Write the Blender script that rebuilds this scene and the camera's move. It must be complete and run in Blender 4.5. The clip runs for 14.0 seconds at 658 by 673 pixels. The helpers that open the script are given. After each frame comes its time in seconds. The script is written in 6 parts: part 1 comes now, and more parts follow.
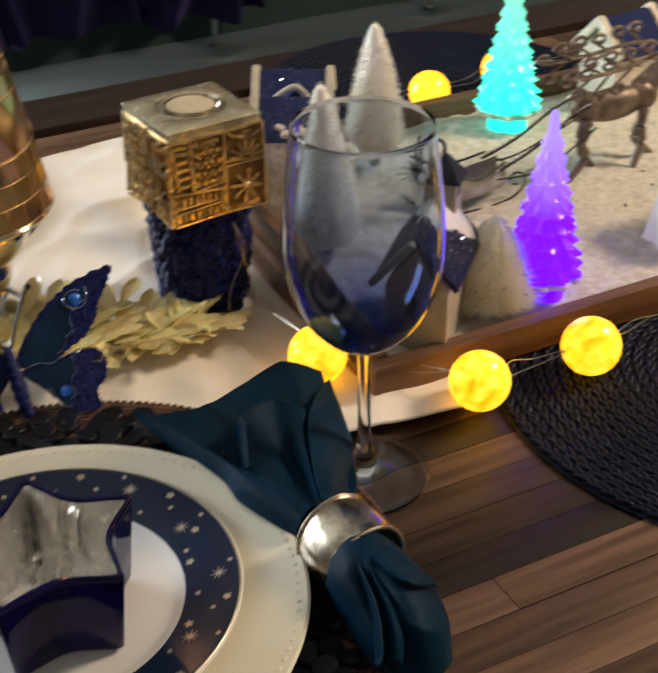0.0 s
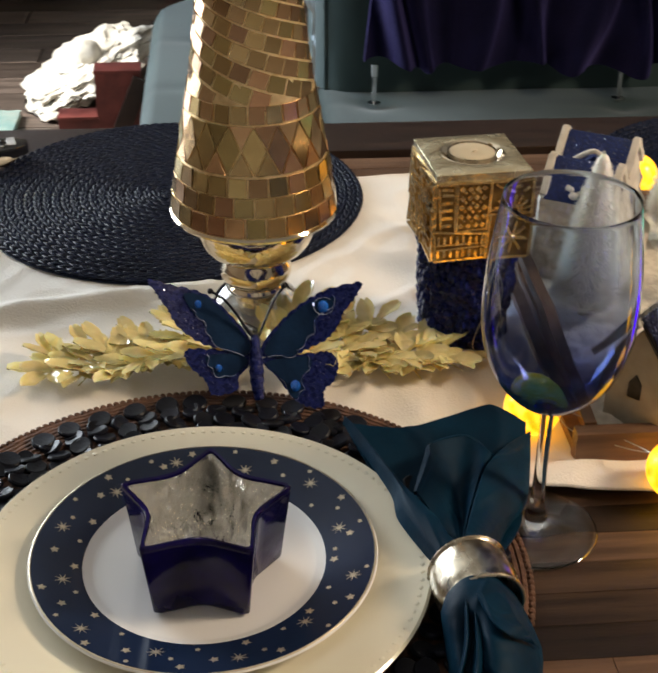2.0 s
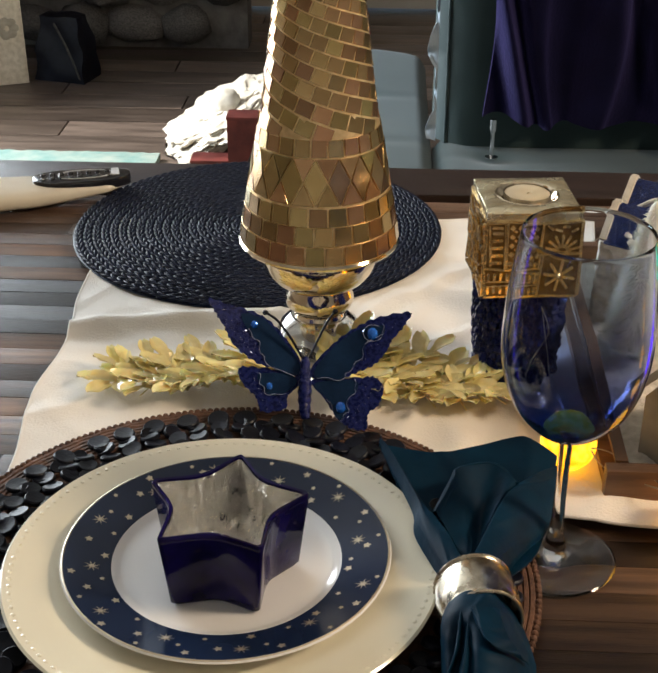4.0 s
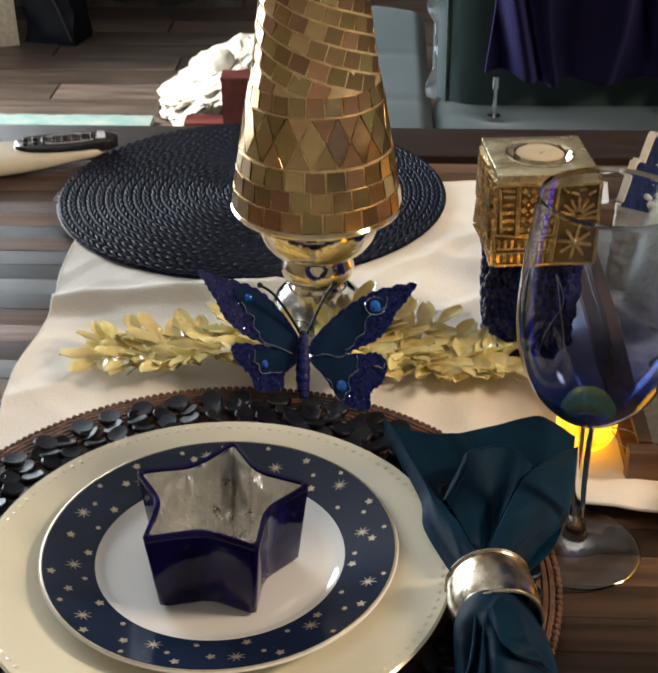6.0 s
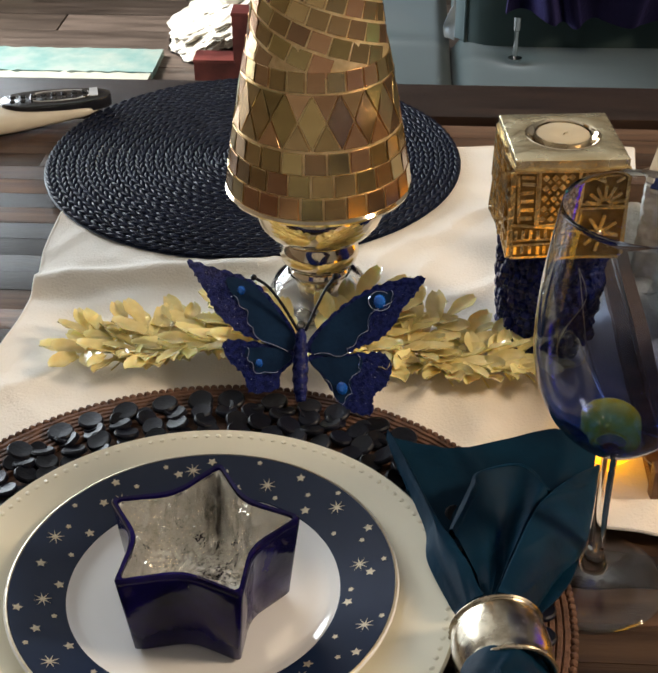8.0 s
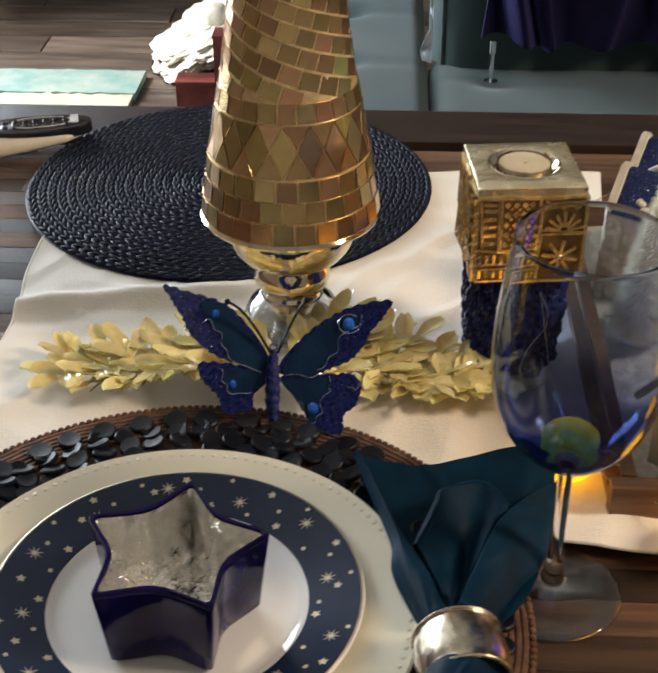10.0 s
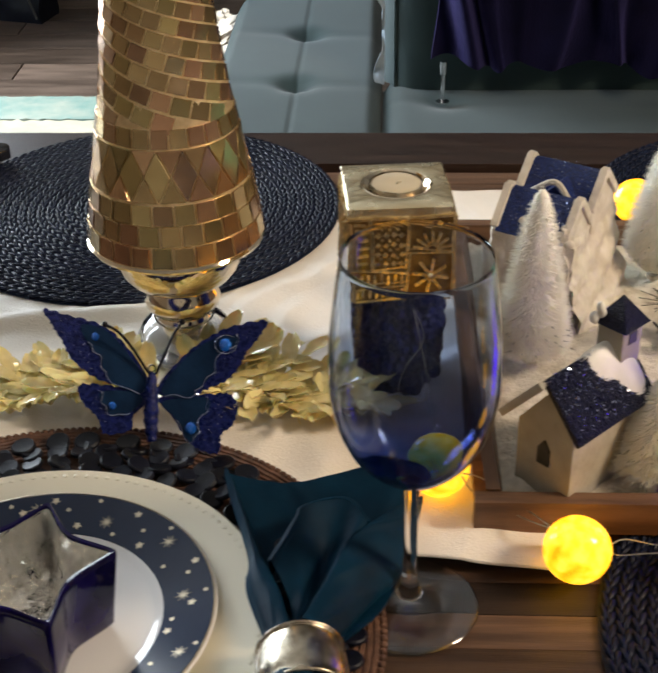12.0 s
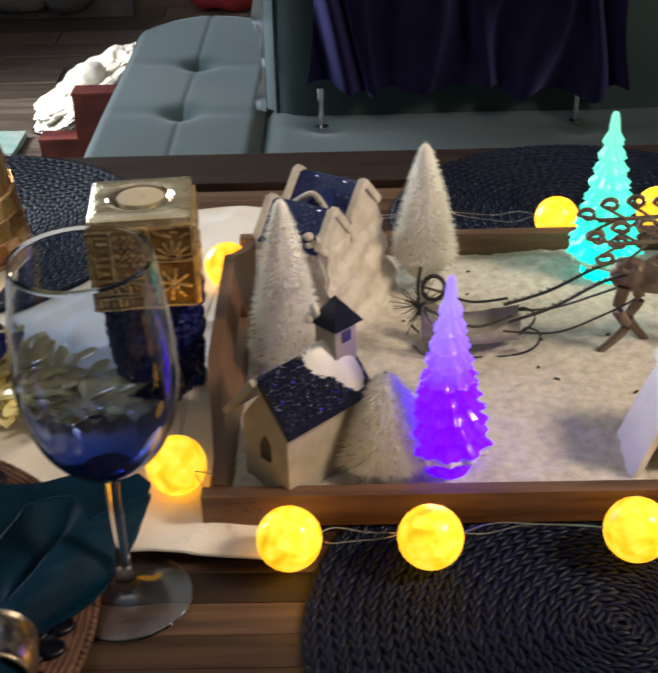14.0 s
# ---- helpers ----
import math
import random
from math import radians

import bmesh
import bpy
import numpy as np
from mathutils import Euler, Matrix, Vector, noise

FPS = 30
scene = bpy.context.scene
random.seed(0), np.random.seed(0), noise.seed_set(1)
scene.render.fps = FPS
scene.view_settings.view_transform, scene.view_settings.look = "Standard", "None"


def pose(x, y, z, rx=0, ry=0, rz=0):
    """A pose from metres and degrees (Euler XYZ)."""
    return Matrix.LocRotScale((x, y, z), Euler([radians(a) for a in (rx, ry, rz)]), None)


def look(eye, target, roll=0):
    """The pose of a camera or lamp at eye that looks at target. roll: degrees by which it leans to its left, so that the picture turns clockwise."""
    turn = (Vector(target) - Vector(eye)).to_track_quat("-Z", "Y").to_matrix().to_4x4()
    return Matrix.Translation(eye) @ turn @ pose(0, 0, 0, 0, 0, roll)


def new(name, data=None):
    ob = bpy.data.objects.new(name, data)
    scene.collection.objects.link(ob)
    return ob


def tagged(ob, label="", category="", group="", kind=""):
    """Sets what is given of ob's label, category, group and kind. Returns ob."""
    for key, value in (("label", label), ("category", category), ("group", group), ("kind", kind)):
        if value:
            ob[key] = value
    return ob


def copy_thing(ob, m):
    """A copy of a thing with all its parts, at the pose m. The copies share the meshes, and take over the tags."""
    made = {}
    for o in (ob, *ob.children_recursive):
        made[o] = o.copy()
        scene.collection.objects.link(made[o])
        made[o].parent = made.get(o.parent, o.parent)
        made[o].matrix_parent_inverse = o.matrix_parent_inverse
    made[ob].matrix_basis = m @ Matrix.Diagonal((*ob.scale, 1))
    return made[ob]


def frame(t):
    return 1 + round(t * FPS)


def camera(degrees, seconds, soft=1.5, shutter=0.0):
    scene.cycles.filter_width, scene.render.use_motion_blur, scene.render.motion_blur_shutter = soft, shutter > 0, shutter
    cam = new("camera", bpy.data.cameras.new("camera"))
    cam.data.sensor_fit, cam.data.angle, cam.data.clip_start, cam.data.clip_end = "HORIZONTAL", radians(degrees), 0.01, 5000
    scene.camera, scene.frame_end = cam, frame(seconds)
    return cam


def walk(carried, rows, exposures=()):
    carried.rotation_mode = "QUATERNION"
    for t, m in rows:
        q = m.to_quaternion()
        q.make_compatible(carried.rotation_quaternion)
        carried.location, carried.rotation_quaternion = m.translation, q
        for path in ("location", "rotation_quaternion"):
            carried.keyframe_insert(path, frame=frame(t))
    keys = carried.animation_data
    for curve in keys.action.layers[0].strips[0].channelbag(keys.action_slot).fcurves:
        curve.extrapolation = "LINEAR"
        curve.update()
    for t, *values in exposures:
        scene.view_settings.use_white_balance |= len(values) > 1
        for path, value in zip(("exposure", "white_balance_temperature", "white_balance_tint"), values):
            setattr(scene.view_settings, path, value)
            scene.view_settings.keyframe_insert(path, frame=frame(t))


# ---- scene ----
cam = camera(29.4, 14.0, soft=2.0, shutter=0.5)
PATH = [
    (0, (-0.08, -0.514, 0.499), (0.668, 1.003, -0.567), -1.3),
    (0.5, (-0.044, -0.558, 0.498), (0.456, 1.047, -0.587), -1.4),
    (1, (-0.023, -0.596, 0.506), (0.333, 1.048, -0.576), -0.2),
    (1.5, (-0.002, -0.602, 0.526), (0.266, 1.08, -0.522), 0.3),
    (2, (0.025, -0.593, 0.53), (0.17, 1.12, -0.493), 0.5),
    (2.5, (0.06, -0.613, 0.533), (0.077, 1.119, -0.468), 0.2),
    (3, (0.078, -0.611, 0.524), (0.028, 1.134, -0.452), 0.0),
    (3.5, (0.086, -0.633, 0.534), (0.008, 1.12, -0.425), 0.1),
    (3.7, (0.091, -0.641, 0.532), (0.011, 1.12, -0.412), 0.3),
    (5.8, (0.1, -0.596, 0.511), (0.009, 1.149, -0.462), -0.5),
    (6, (0.092, -0.579, 0.505), (0.012, 1.153, -0.492), -0.4),
    (6.5, (0.092, -0.547, 0.499), (0.024, 1.15, -0.558), 0.3),
    (7, (0.109, -0.534, 0.51), (0.021, 1.149, -0.565), 0.7),
    (7.5, (0.101, -0.5, 0.512), (-0.006, 1.176, -0.575), -0.0),
    (7.7, (0.099, -0.49, 0.508), (-0.009, 1.178, -0.59), -0.2),
    (9.8, (0.099, -0.505, 0.526), (0.021, 1.17, -0.565), -0.5),
    (10, (0.11, -0.513, 0.528), (0.029, 1.172, -0.548), -0.1),
    (10.5, (0.143, -0.518, 0.53), (0.045, 1.178, -0.525), -0.3),
    (11, (0.137, -0.506, 0.524), (0.028, 1.189, -0.532), -0.8),
    (11.5, (0.156, -0.509, 0.528), (0.061, 1.186, -0.529), -1.1),
    (12, (0.198, -0.52, 0.533), (0.111, 1.182, -0.514), -1.1),
    (12.5, (0.249, -0.539, 0.533), (0.153, 1.168, -0.506), -0.6),
    (13, (0.291, -0.574, 0.539), (0.19, 1.141, -0.485), -0.0),
    (13.5, (0.318, -0.582, 0.543), (0.235, 1.143, -0.466), -0.4),
    (14, (0.359, -0.558, 0.533), (0.319, 1.171, -0.472), -1.8),
]
walk(cam, [(t, look(eye, target, roll)) for t, eye, target, roll in PATH],
     [(0, -0.23, 6500, 10), (1.5, -0.16, 6500, 10), (3, -0.12, 6500, 10), (7.7, -0.11, 6500, 10), (10.5, -0.14, 6450, 10), (12.5, -0.18, 6250, 10), (13.5, -0.32, 6150, 10), (14, -0.35, 6150, 10)])

# ---- light ----
world = bpy.data.worlds.new("daylight")
scene.world = world
world.use_nodes = True
wn = world.node_tree
sky = wn.nodes.new("ShaderNodeTexSky")
sky.sky_type = "NISHITA"
sky.sun_disc = False
sky.sun_elevation = radians(47)
sky.sun_rotation = radians(271)
wn.nodes["Background"].inputs["Strength"].default_value = 0.12
wn.links.new(sky.outputs[0], wn.nodes["Background"].inputs["Color"])


def lamp(name, kind, m, energy, color, **more):
    data = bpy.data.lights.new(name, kind)
    data.energy, data.color = energy, color
    if kind == "SUN":
        data.angle = radians(0.6)
    if kind == "AREA":
        data.shape, data.size, data.size_y = "RECTANGLE", more["size"], more["size_y"]
    ob = new(name, data)
    ob.matrix_world = m
    return ob


lamp("sun", "SUN", look((-2.3, 2.34, 1.33), (-0.36, 2.42, -0.75)), 5.0, (1.0, 0.95, 0.86))
lamp("window_daylight", "AREA", look((-1.86, 2.30, 0.42), (0.0, 0.35, 0.0)), 148, (0.84, 0.93, 1.0), size=1.8, size_y=1.7)
lamp("pendant_lamp_light", "AREA", look((1.70, -0.15, 1.26), (0.15, 0.05, 0.0)), 35, (1.0, 0.80, 0.58), size=0.36, size_y=0.36)


# ---- materials ----
def shader(name):
    m = bpy.data.materials.new(name)
    m.use_nodes = True
    return m, m.node_tree, m.node_tree.nodes["Principled BSDF"]


def noise_node(nt, scale, detail=4, stretch=None):
    tc = nt.nodes.new("ShaderNodeTexCoord")
    n = nt.nodes.new("ShaderNodeTexNoise")
    n.inputs["Scale"].default_value, n.inputs["Detail"].default_value = scale, detail
    if stretch:
        mp = nt.nodes.new("ShaderNodeMapping")
        mp.inputs["Scale"].default_value = stretch
        nt.links.new(tc.outputs["Object"], mp.inputs["Vector"])
        nt.links.new(mp.outputs[0], n.inputs["Vector"])
    else:
        nt.links.new(tc.outputs["Object"], n.inputs["Vector"])
    return n


def ramp_node(nt, fac, stops):
    r = nt.nodes.new("ShaderNodeValToRGB")
    els = r.color_ramp.elements
    while len(els) < len(stops):
        els.new(0.5)
    for e, (p, c) in zip(els, stops):
        e.position, e.color = p, (*c, 1)
    nt.links.new(fac, r.inputs[0])
    return r.outputs[0]


def mat(name, col, col2=None, rough=0.5, metal=0.0, scale=30, stretch=None, bump=0.0, bscale=300, bstretch=None,
        rand=0.0, emit=None, power=0.0, trans=0.0, coat=0.0, sheen=0.0, ior=1.45, subsurface=0.0, rvar=0.08, spec=0.5, sheen_tint=None, hue=0.0):
    m, nt, b = shader(name)
    col2 = col2 or tuple(c * 0.75 for c in col)
    n = noise_node(nt, scale, 5, stretch)
    out = ramp_node(nt, n.outputs["Fac"], [(0.32, col2), (0.66, col)])
    if rand:
        oi = nt.nodes.new("ShaderNodeObjectInfo")
        mr = nt.nodes.new("ShaderNodeMapRange")
        mr.inputs["To Min"].default_value, mr.inputs["To Max"].default_value = 1 - rand, 1 + rand
        nt.links.new(oi.outputs["Random"], mr.inputs["Value"])
        hs = nt.nodes.new("ShaderNodeHueSaturation")
        nt.links.new(mr.outputs[0], hs.inputs["Value"])
        if hue:
            wv = nt.nodes.new("ShaderNodeMath")
            wv.operation = "MULTIPLY_ADD"
            wv.inputs[1].default_value, wv.inputs[2].default_value = 37.0, 0.0
            fr = nt.nodes.new("ShaderNodeMath")
            fr.operation = "FRACT"
            hr = nt.nodes.new("ShaderNodeMapRange")
            hr.inputs["To Min"].default_value, hr.inputs["To Max"].default_value = 0.5 - hue, 0.5 + hue
            nt.links.new(oi.outputs["Random"], wv.inputs[0])
            nt.links.new(wv.outputs[0], fr.inputs[0])
            nt.links.new(fr.outputs[0], hr.inputs["Value"])
            nt.links.new(hr.outputs[0], hs.inputs["Hue"])
        nt.links.new(out, hs.inputs["Color"])
        out = hs.outputs[0]
    nt.links.new(out, b.inputs["Base Color"])
    fine = noise_node(nt, bscale, 3, bstretch)
    rr = nt.nodes.new("ShaderNodeMapRange")
    rr.inputs["To Min"].default_value, rr.inputs["To Max"].default_value = max(0.02, rough - rvar), min(1, rough + rvar)
    nt.links.new(n.outputs["Fac"], rr.inputs["Value"])
    nt.links.new(rr.outputs[0], b.inputs["Roughness"])
    if bump:
        bp = nt.nodes.new("ShaderNodeBump")
        bp.inputs["Strength"].default_value, bp.inputs["Distance"].default_value = bump, 0.002
        nt.links.new(fine.outputs["Fac"], bp.inputs["Height"])
        nt.links.new(bp.outputs[0], b.inputs["Normal"])
    b.inputs["Metallic"].default_value = metal
    b.inputs["Transmission Weight"].default_value = trans
    b.inputs["Coat Weight"].default_value = coat
    b.inputs["Sheen Weight"].default_value = sheen
    b.inputs["IOR"].default_value = ior
    b.inputs["Specular IOR Level"].default_value = spec
    if sheen_tint:
        b.inputs["Sheen Tint"].default_value = (*sheen_tint, 1)
    b.inputs["Subsurface Weight"].default_value = subsurface
    b.inputs["Subsurface Radius"].default_value = (0.01, 0.008, 0.006)
    if emit:
        b.inputs["Emission Color"].default_value = (*emit, 1)
        b.inputs["Emission Strength"].default_value = power
    return m


def glow(name, stops, power, scale, height=None, alpha_rough=0.2):
    """A lit plastic or glass: its glow varies with a noise, or from the foot to the top of height."""
    m, nt, b = shader(name)
    if height:
        tc = nt.nodes.new("ShaderNodeTexCoord")
        sx = nt.nodes.new("ShaderNodeSeparateXYZ")
        nt.links.new(tc.outputs["Object"], sx.inputs[0])
        mr = nt.nodes.new("ShaderNodeMapRange")
        mr.inputs["From Max"].default_value = height
        nt.links.new(sx.outputs["Z"], mr.inputs["Value"])
        nz = noise_node(nt, scale, 3)
        ad = nt.nodes.new("ShaderNodeMath")
        ad.operation = "MULTIPLY_ADD"
        ad.inputs[1].default_value = 0.25
        nt.links.new(nz.outputs["Fac"], ad.inputs[0])
        nt.links.new(mr.outputs[0], ad.inputs[2])
        fac = ad.outputs[0]
    else:
        fac = noise_node(nt, scale, 6).outputs["Fac"]
    col = ramp_node(nt, fac, stops)
    nt.links.new(col, b.inputs["Emission Color"])
    nt.links.new(col, b.inputs["Base Color"])
    b.inputs["Emission Strength"].default_value = power
    b.inputs["Roughness"].default_value = alpha_rough
    return m


def tinted_glass(name, low, high, z0, z1):
    m, nt, b = shader(name)
    tc = nt.nodes.new("ShaderNodeTexCoord")
    sx = nt.nodes.new("ShaderNodeSeparateXYZ")
    nt.links.new(tc.outputs["Object"], sx.inputs[0])
    mr = nt.nodes.new("ShaderNodeMapRange")
    mr.inputs["From Min"].default_value, mr.inputs["From Max"].default_value = z0, z1
    nt.links.new(sx.outputs["Z"], mr.inputs["Value"])
    nt.links.new(ramp_node(nt, mr.outputs[0], [(0.0, low), (0.20, tuple(0.70 * a + 0.30 * c for a, c in zip(low, high))), (0.50, tuple(0.30 * a + 0.70 * c for a, c in zip(low, high))), (1.0, high)]), b.inputs["Base Color"])
    b.inputs["Transmission Weight"].default_value = 1
    b.inputs["Roughness"].default_value = 0.02
    b.inputs["IOR"].default_value = 1.35
    return m


WOOD = mat("table_wood", (0.135, 0.076, 0.045), (0.056, 0.031, 0.019), rough=0.42, scale=7, stretch=(1.2, 22, 4), bump=0.2, bscale=30, bstretch=(2, 40, 8), rand=0.92, spec=0.34)
WOOD_DARK = mat("table_border_wood", (0.036, 0.019, 0.013), (0.015, 0.008, 0.006), rough=0.40, scale=6, stretch=(1.2, 18, 4), bump=0.2, bscale=30, bstretch=(2, 40, 8))
TRAY_WOOD = mat("tray_wood", (0.20, 0.105, 0.055), (0.09, 0.045, 0.024), rough=0.45, scale=9, stretch=(1.5, 14, 14), bump=0.25, bscale=40, bstretch=(3, 40, 40))
TRAY_END = mat("tray_end_wood", (0.17, 0.090, 0.048), (0.085, 0.043, 0.023), rough=0.45, scale=7, stretch=(8, 1.5, 10), bump=0.2, bscale=40, bstretch=(30, 3, 40))
FLOOR_WOOD = mat("floor_wood", (0.160, 0.119, 0.095), (0.064, 0.047, 0.037), rough=0.36, scale=4, stretch=(1, 9, 3), bump=0.15, bscale=20, bstretch=(2, 30, 5), rand=0.45)
LINEN = mat("cream_linen", (0.85, 0.80, 0.73), (0.79, 0.73, 0.65), rough=0.9, scale=14, bump=0.35, bscale=500, sheen=0.25)
NAVY_WEAVE = mat("black_woven_strand", (0.007, 0.011, 0.030), (0.003, 0.005, 0.015), rough=0.36, spec=0.18, scale=120, bump=0.2, bscale=900)
DISC_DARK = mat("dark_disc", (0.006, 0.007, 0.014), (0.003, 0.0035, 0.007), rough=0.40, scale=60, spec=0.22, rand=0.4, bump=0.15, bscale=300)
ROPE = mat("brown_rope", (0.16, 0.078, 0.047), (0.060, 0.029, 0.018), rough=0.8, scale=90, bump=0.8, bscale=260)
CHINA = mat("white_china", (0.82, 0.77, 0.61), (0.79, 0.73, 0.57), rough=0.14, scale=8, coat=0.4, rvar=0.04)
CHINA_WELL = mat("white_porcelain", (0.80, 0.78, 0.76), (0.77, 0.75, 0.73), rough=0.10, scale=8, coat=0.5, rvar=0.03)
NAVY_GLAZE = mat("navy_glaze", (0.012, 0.022, 0.055), (0.008, 0.016, 0.042), rough=0.16, scale=20, spec=0.35, rvar=0.04)
STAR_GOLD = mat("silver_gold_print", (0.62, 0.55, 0.42), (0.50, 0.42, 0.30), rough=0.35, metal=0.6, scale=300)
COBALT = mat("cobalt_glass", (0.009, 0.005, 0.080), (0.0025, 0.0018, 0.016), rough=0.09, scale=30, spec=0.20, bump=0.12, bscale=80, rvar=0.03)
SILVER = mat("silver_metal", (0.66, 0.58, 0.45), (0.19, 0.155, 0.11), rough=0.27, metal=1.0, scale=70, bump=0.3, bscale=50)
GOLD = mat("champagne_gold_metal", (0.88, 0.76, 0.58), (0.72, 0.59, 0.42), rough=0.09, metal=1.0, scale=60, rvar=0.05)
GOLD_TILE = mat("gold_mirror_tile", (0.54, 0.365, 0.180), (0.42, 0.270, 0.122), rough=0.19, metal=0.88, scale=45, rand=0.36, hue=0.025, rvar=0.10, bump=0.06, bscale=80)
GROUT = mat("gold_grout", (0.90, 0.70, 0.40), (0.70, 0.50, 0.25), rough=0.35, metal=0.7, scale=150)
OLD_GOLD = mat("embossed_gold", (0.92, 0.70, 0.36), (0.58, 0.40, 0.17), rough=0.20, metal=0.80, scale=130, bump=0.4, bscale=200)
ANTIQUE_GOLD = mat("antiqued_dark_gold", (0.36, 0.22, 0.075), (0.17, 0.10, 0.035), rough=0.34, metal=0.75, scale=120, bump=0.3, bscale=300)
PALE_GOLD = mat("pale_brushed_gold", (0.86, 0.78, 0.56), (0.62, 0.52, 0.33), rough=0.26, metal=0.8, scale=70, bump=0.5, bscale=120)
WAX = mat("tealight_wax", (0.62, 0.53, 0.37), (0.55, 0.46, 0.32), rough=0.40, scale=50, subsurface=0.2)
NAVY_GLITTER = mat("navy_glitter", (0.005, 0.012, 0.125), (0.001, 0.004, 0.038), rough=0.28, scale=300, bump=0.4, bscale=900, spec=0.28)
BLUE_GLITTER = mat("blue_roof_glitter", (0.010, 0.028, 0.15), (0.004, 0.009, 0.055), rough=0.45, spec=0.3, scale=400, bump=0.9, bscale=900)
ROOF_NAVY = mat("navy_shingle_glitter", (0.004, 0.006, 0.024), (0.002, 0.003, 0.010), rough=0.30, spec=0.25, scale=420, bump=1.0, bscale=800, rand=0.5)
WING_TEAL = mat("dark_teal_wing", (0.008, 0.028, 0.072), (0.004, 0.014, 0.042), rough=0.5, scale=60, spec=0.12, bump=0.1, bscale=300)
FLAKE = mat("silver_flake", (0.62, 0.68, 0.85), (0.35, 0.42, 0.70), rough=0.12, metal=1.0, scale=400)
GEM = mat("blue_gem", (0.02, 0.20, 0.85), (0.01, 0.10, 0.50), rough=0.06, metal=0.6, coat=1.0, scale=100)
LEAF_GOLD = mat("gold_leaf", (0.86, 0.75, 0.38), (0.66, 0.55, 0.24), rough=0.14, scale=50, bump=0.3, bscale=120, rand=0.16, coat=0.8, subsurface=0.7)
SATIN = mat("teal_satin", (0.0013, 0.021, 0.045), (0.0007, 0.010, 0.024), rough=0.56, scale=30, spec=0.10, sheen=0.10, sheen_tint=(0.02, 0.22, 0.40), bump=0.5, bscale=60)
VELVET_TEAL = mat("teal_velvet", (0.030, 0.056, 0.056), (0.020, 0.040, 0.041), rough=0.68, scale=6, sheen=0.25, spec=0.3, bump=0.12, bscale=220)
THROW = mat("navy_plush_throw", (0.0050, 0.0050, 0.022), (0.0020, 0.0020, 0.009), rough=0.85, scale=12, spec=0.05, sheen=0.6, sheen_tint=(0.24, 0.20, 0.60), bump=0.5, bscale=160)
CHROME = mat("chrome", (0.78, 0.78, 0.78), (0.65, 0.65, 0.65), rough=0.10, metal=1.0, scale=40)
CLAY = mat("cream_ceramic", (0.70, 0.63, 0.52), (0.52, 0.45, 0.35), rough=0.55, scale=60, bump=0.6, bscale=150)
TAUPE = mat("taupe_painted_wall", (0.40, 0.36, 0.29), (0.30, 0.27, 0.21), rough=0.6, scale=50, bump=0.3, bscale=200)
SNOW = mat("artificial_snow", (0.72, 0.66, 0.56), (0.54, 0.48, 0.39), rough=0.85, scale=130, bump=0.9, bscale=420)
SMOOTH_SNOW = mat("smooth_painted_snow", (0.86, 0.83, 0.77), (0.80, 0.76, 0.69), rough=0.45, scale=60, bump=0.15, bscale=150)
BRISTLE = mat("flocked_bristle", (0.93, 0.91, 0.82), (0.88, 0.86, 0.76), rough=0.8, scale=60, subsurface=0.35)
# dark tips, with the shade among the bristles put into their colour
BRISTLE_DARK = mat("shaded_dark_bristle_tip", (0.10, 0.11, 0.08), (0.05, 0.06, 0.04), rough=0.8, scale=60)
BRONZE = mat("antique_bronze", (0.27, 0.205, 0.15), (0.13, 0.095, 0.068), rough=0.42, metal=0.55, scale=90, bump=0.3, bscale=300)
PEWTER = mat("dark_pewter", (0.09, 0.085, 0.075), (0.04, 0.038, 0.034), rough=0.45, metal=0.6, scale=120)
WHITEWASH = mat("whitewashed_metal", (0.44, 0.41, 0.34), (0.28, 0.26, 0.21), rough=0.55, scale=60, bump=0.3, bscale=220)
PINE = mat("pine_needle", (0.05, 0.055, 0.04), (0.03, 0.032, 0.025), rough=0.7, scale=90)
BULB = glow("lit_crackle_globe", [(0.32, (1.0, 0.30, 0.003)), (0.46, (1.0, 0.46, 0.010)), (0.66, (1.0, 0.58, 0.05))], 2.0, 110)
TEAL_GLOW = glow("teal_lit_acrylic", [(0.05, (0.0, 0.62, 0.50)), (0.5, (0.03, 0.48, 0.33)), (1.0, (0.13, 0.42, 0.30))], 2.5, 60, height=0.16)
PURPLE_GLOW = glow("violet_lit_acrylic", [(0.10, (0.085, 0.0, 0.95)), (0.60, (0.100, 0.002, 0.95)), (0.78, (0.15, 0.06, 0.62)), (1.0, (0.19, 0.125, 0.46))], 2.8, 60, height=0.15)
WIRE = mat("silver_wire", (0.55, 0.52, 0.45), (0.4, 0.37, 0.3), rough=0.3, metal=0.9, scale=100)
BLACK_PLASTIC = mat("black_gloss_plastic", (0.016, 0.016, 0.020), (0.010, 0.010, 0.013), rough=0.16, scale=50, coat=0.5)
GREY_LABEL = mat("grey_print", (0.55, 0.55, 0.55), (0.42, 0.42, 0.42), rough=0.5, scale=100)
CREAM_PLASTIC = mat("cream_glazed_dish", (0.72, 0.66, 0.54), (0.64, 0.57, 0.45), rough=0.25, scale=20, coat=0.3)
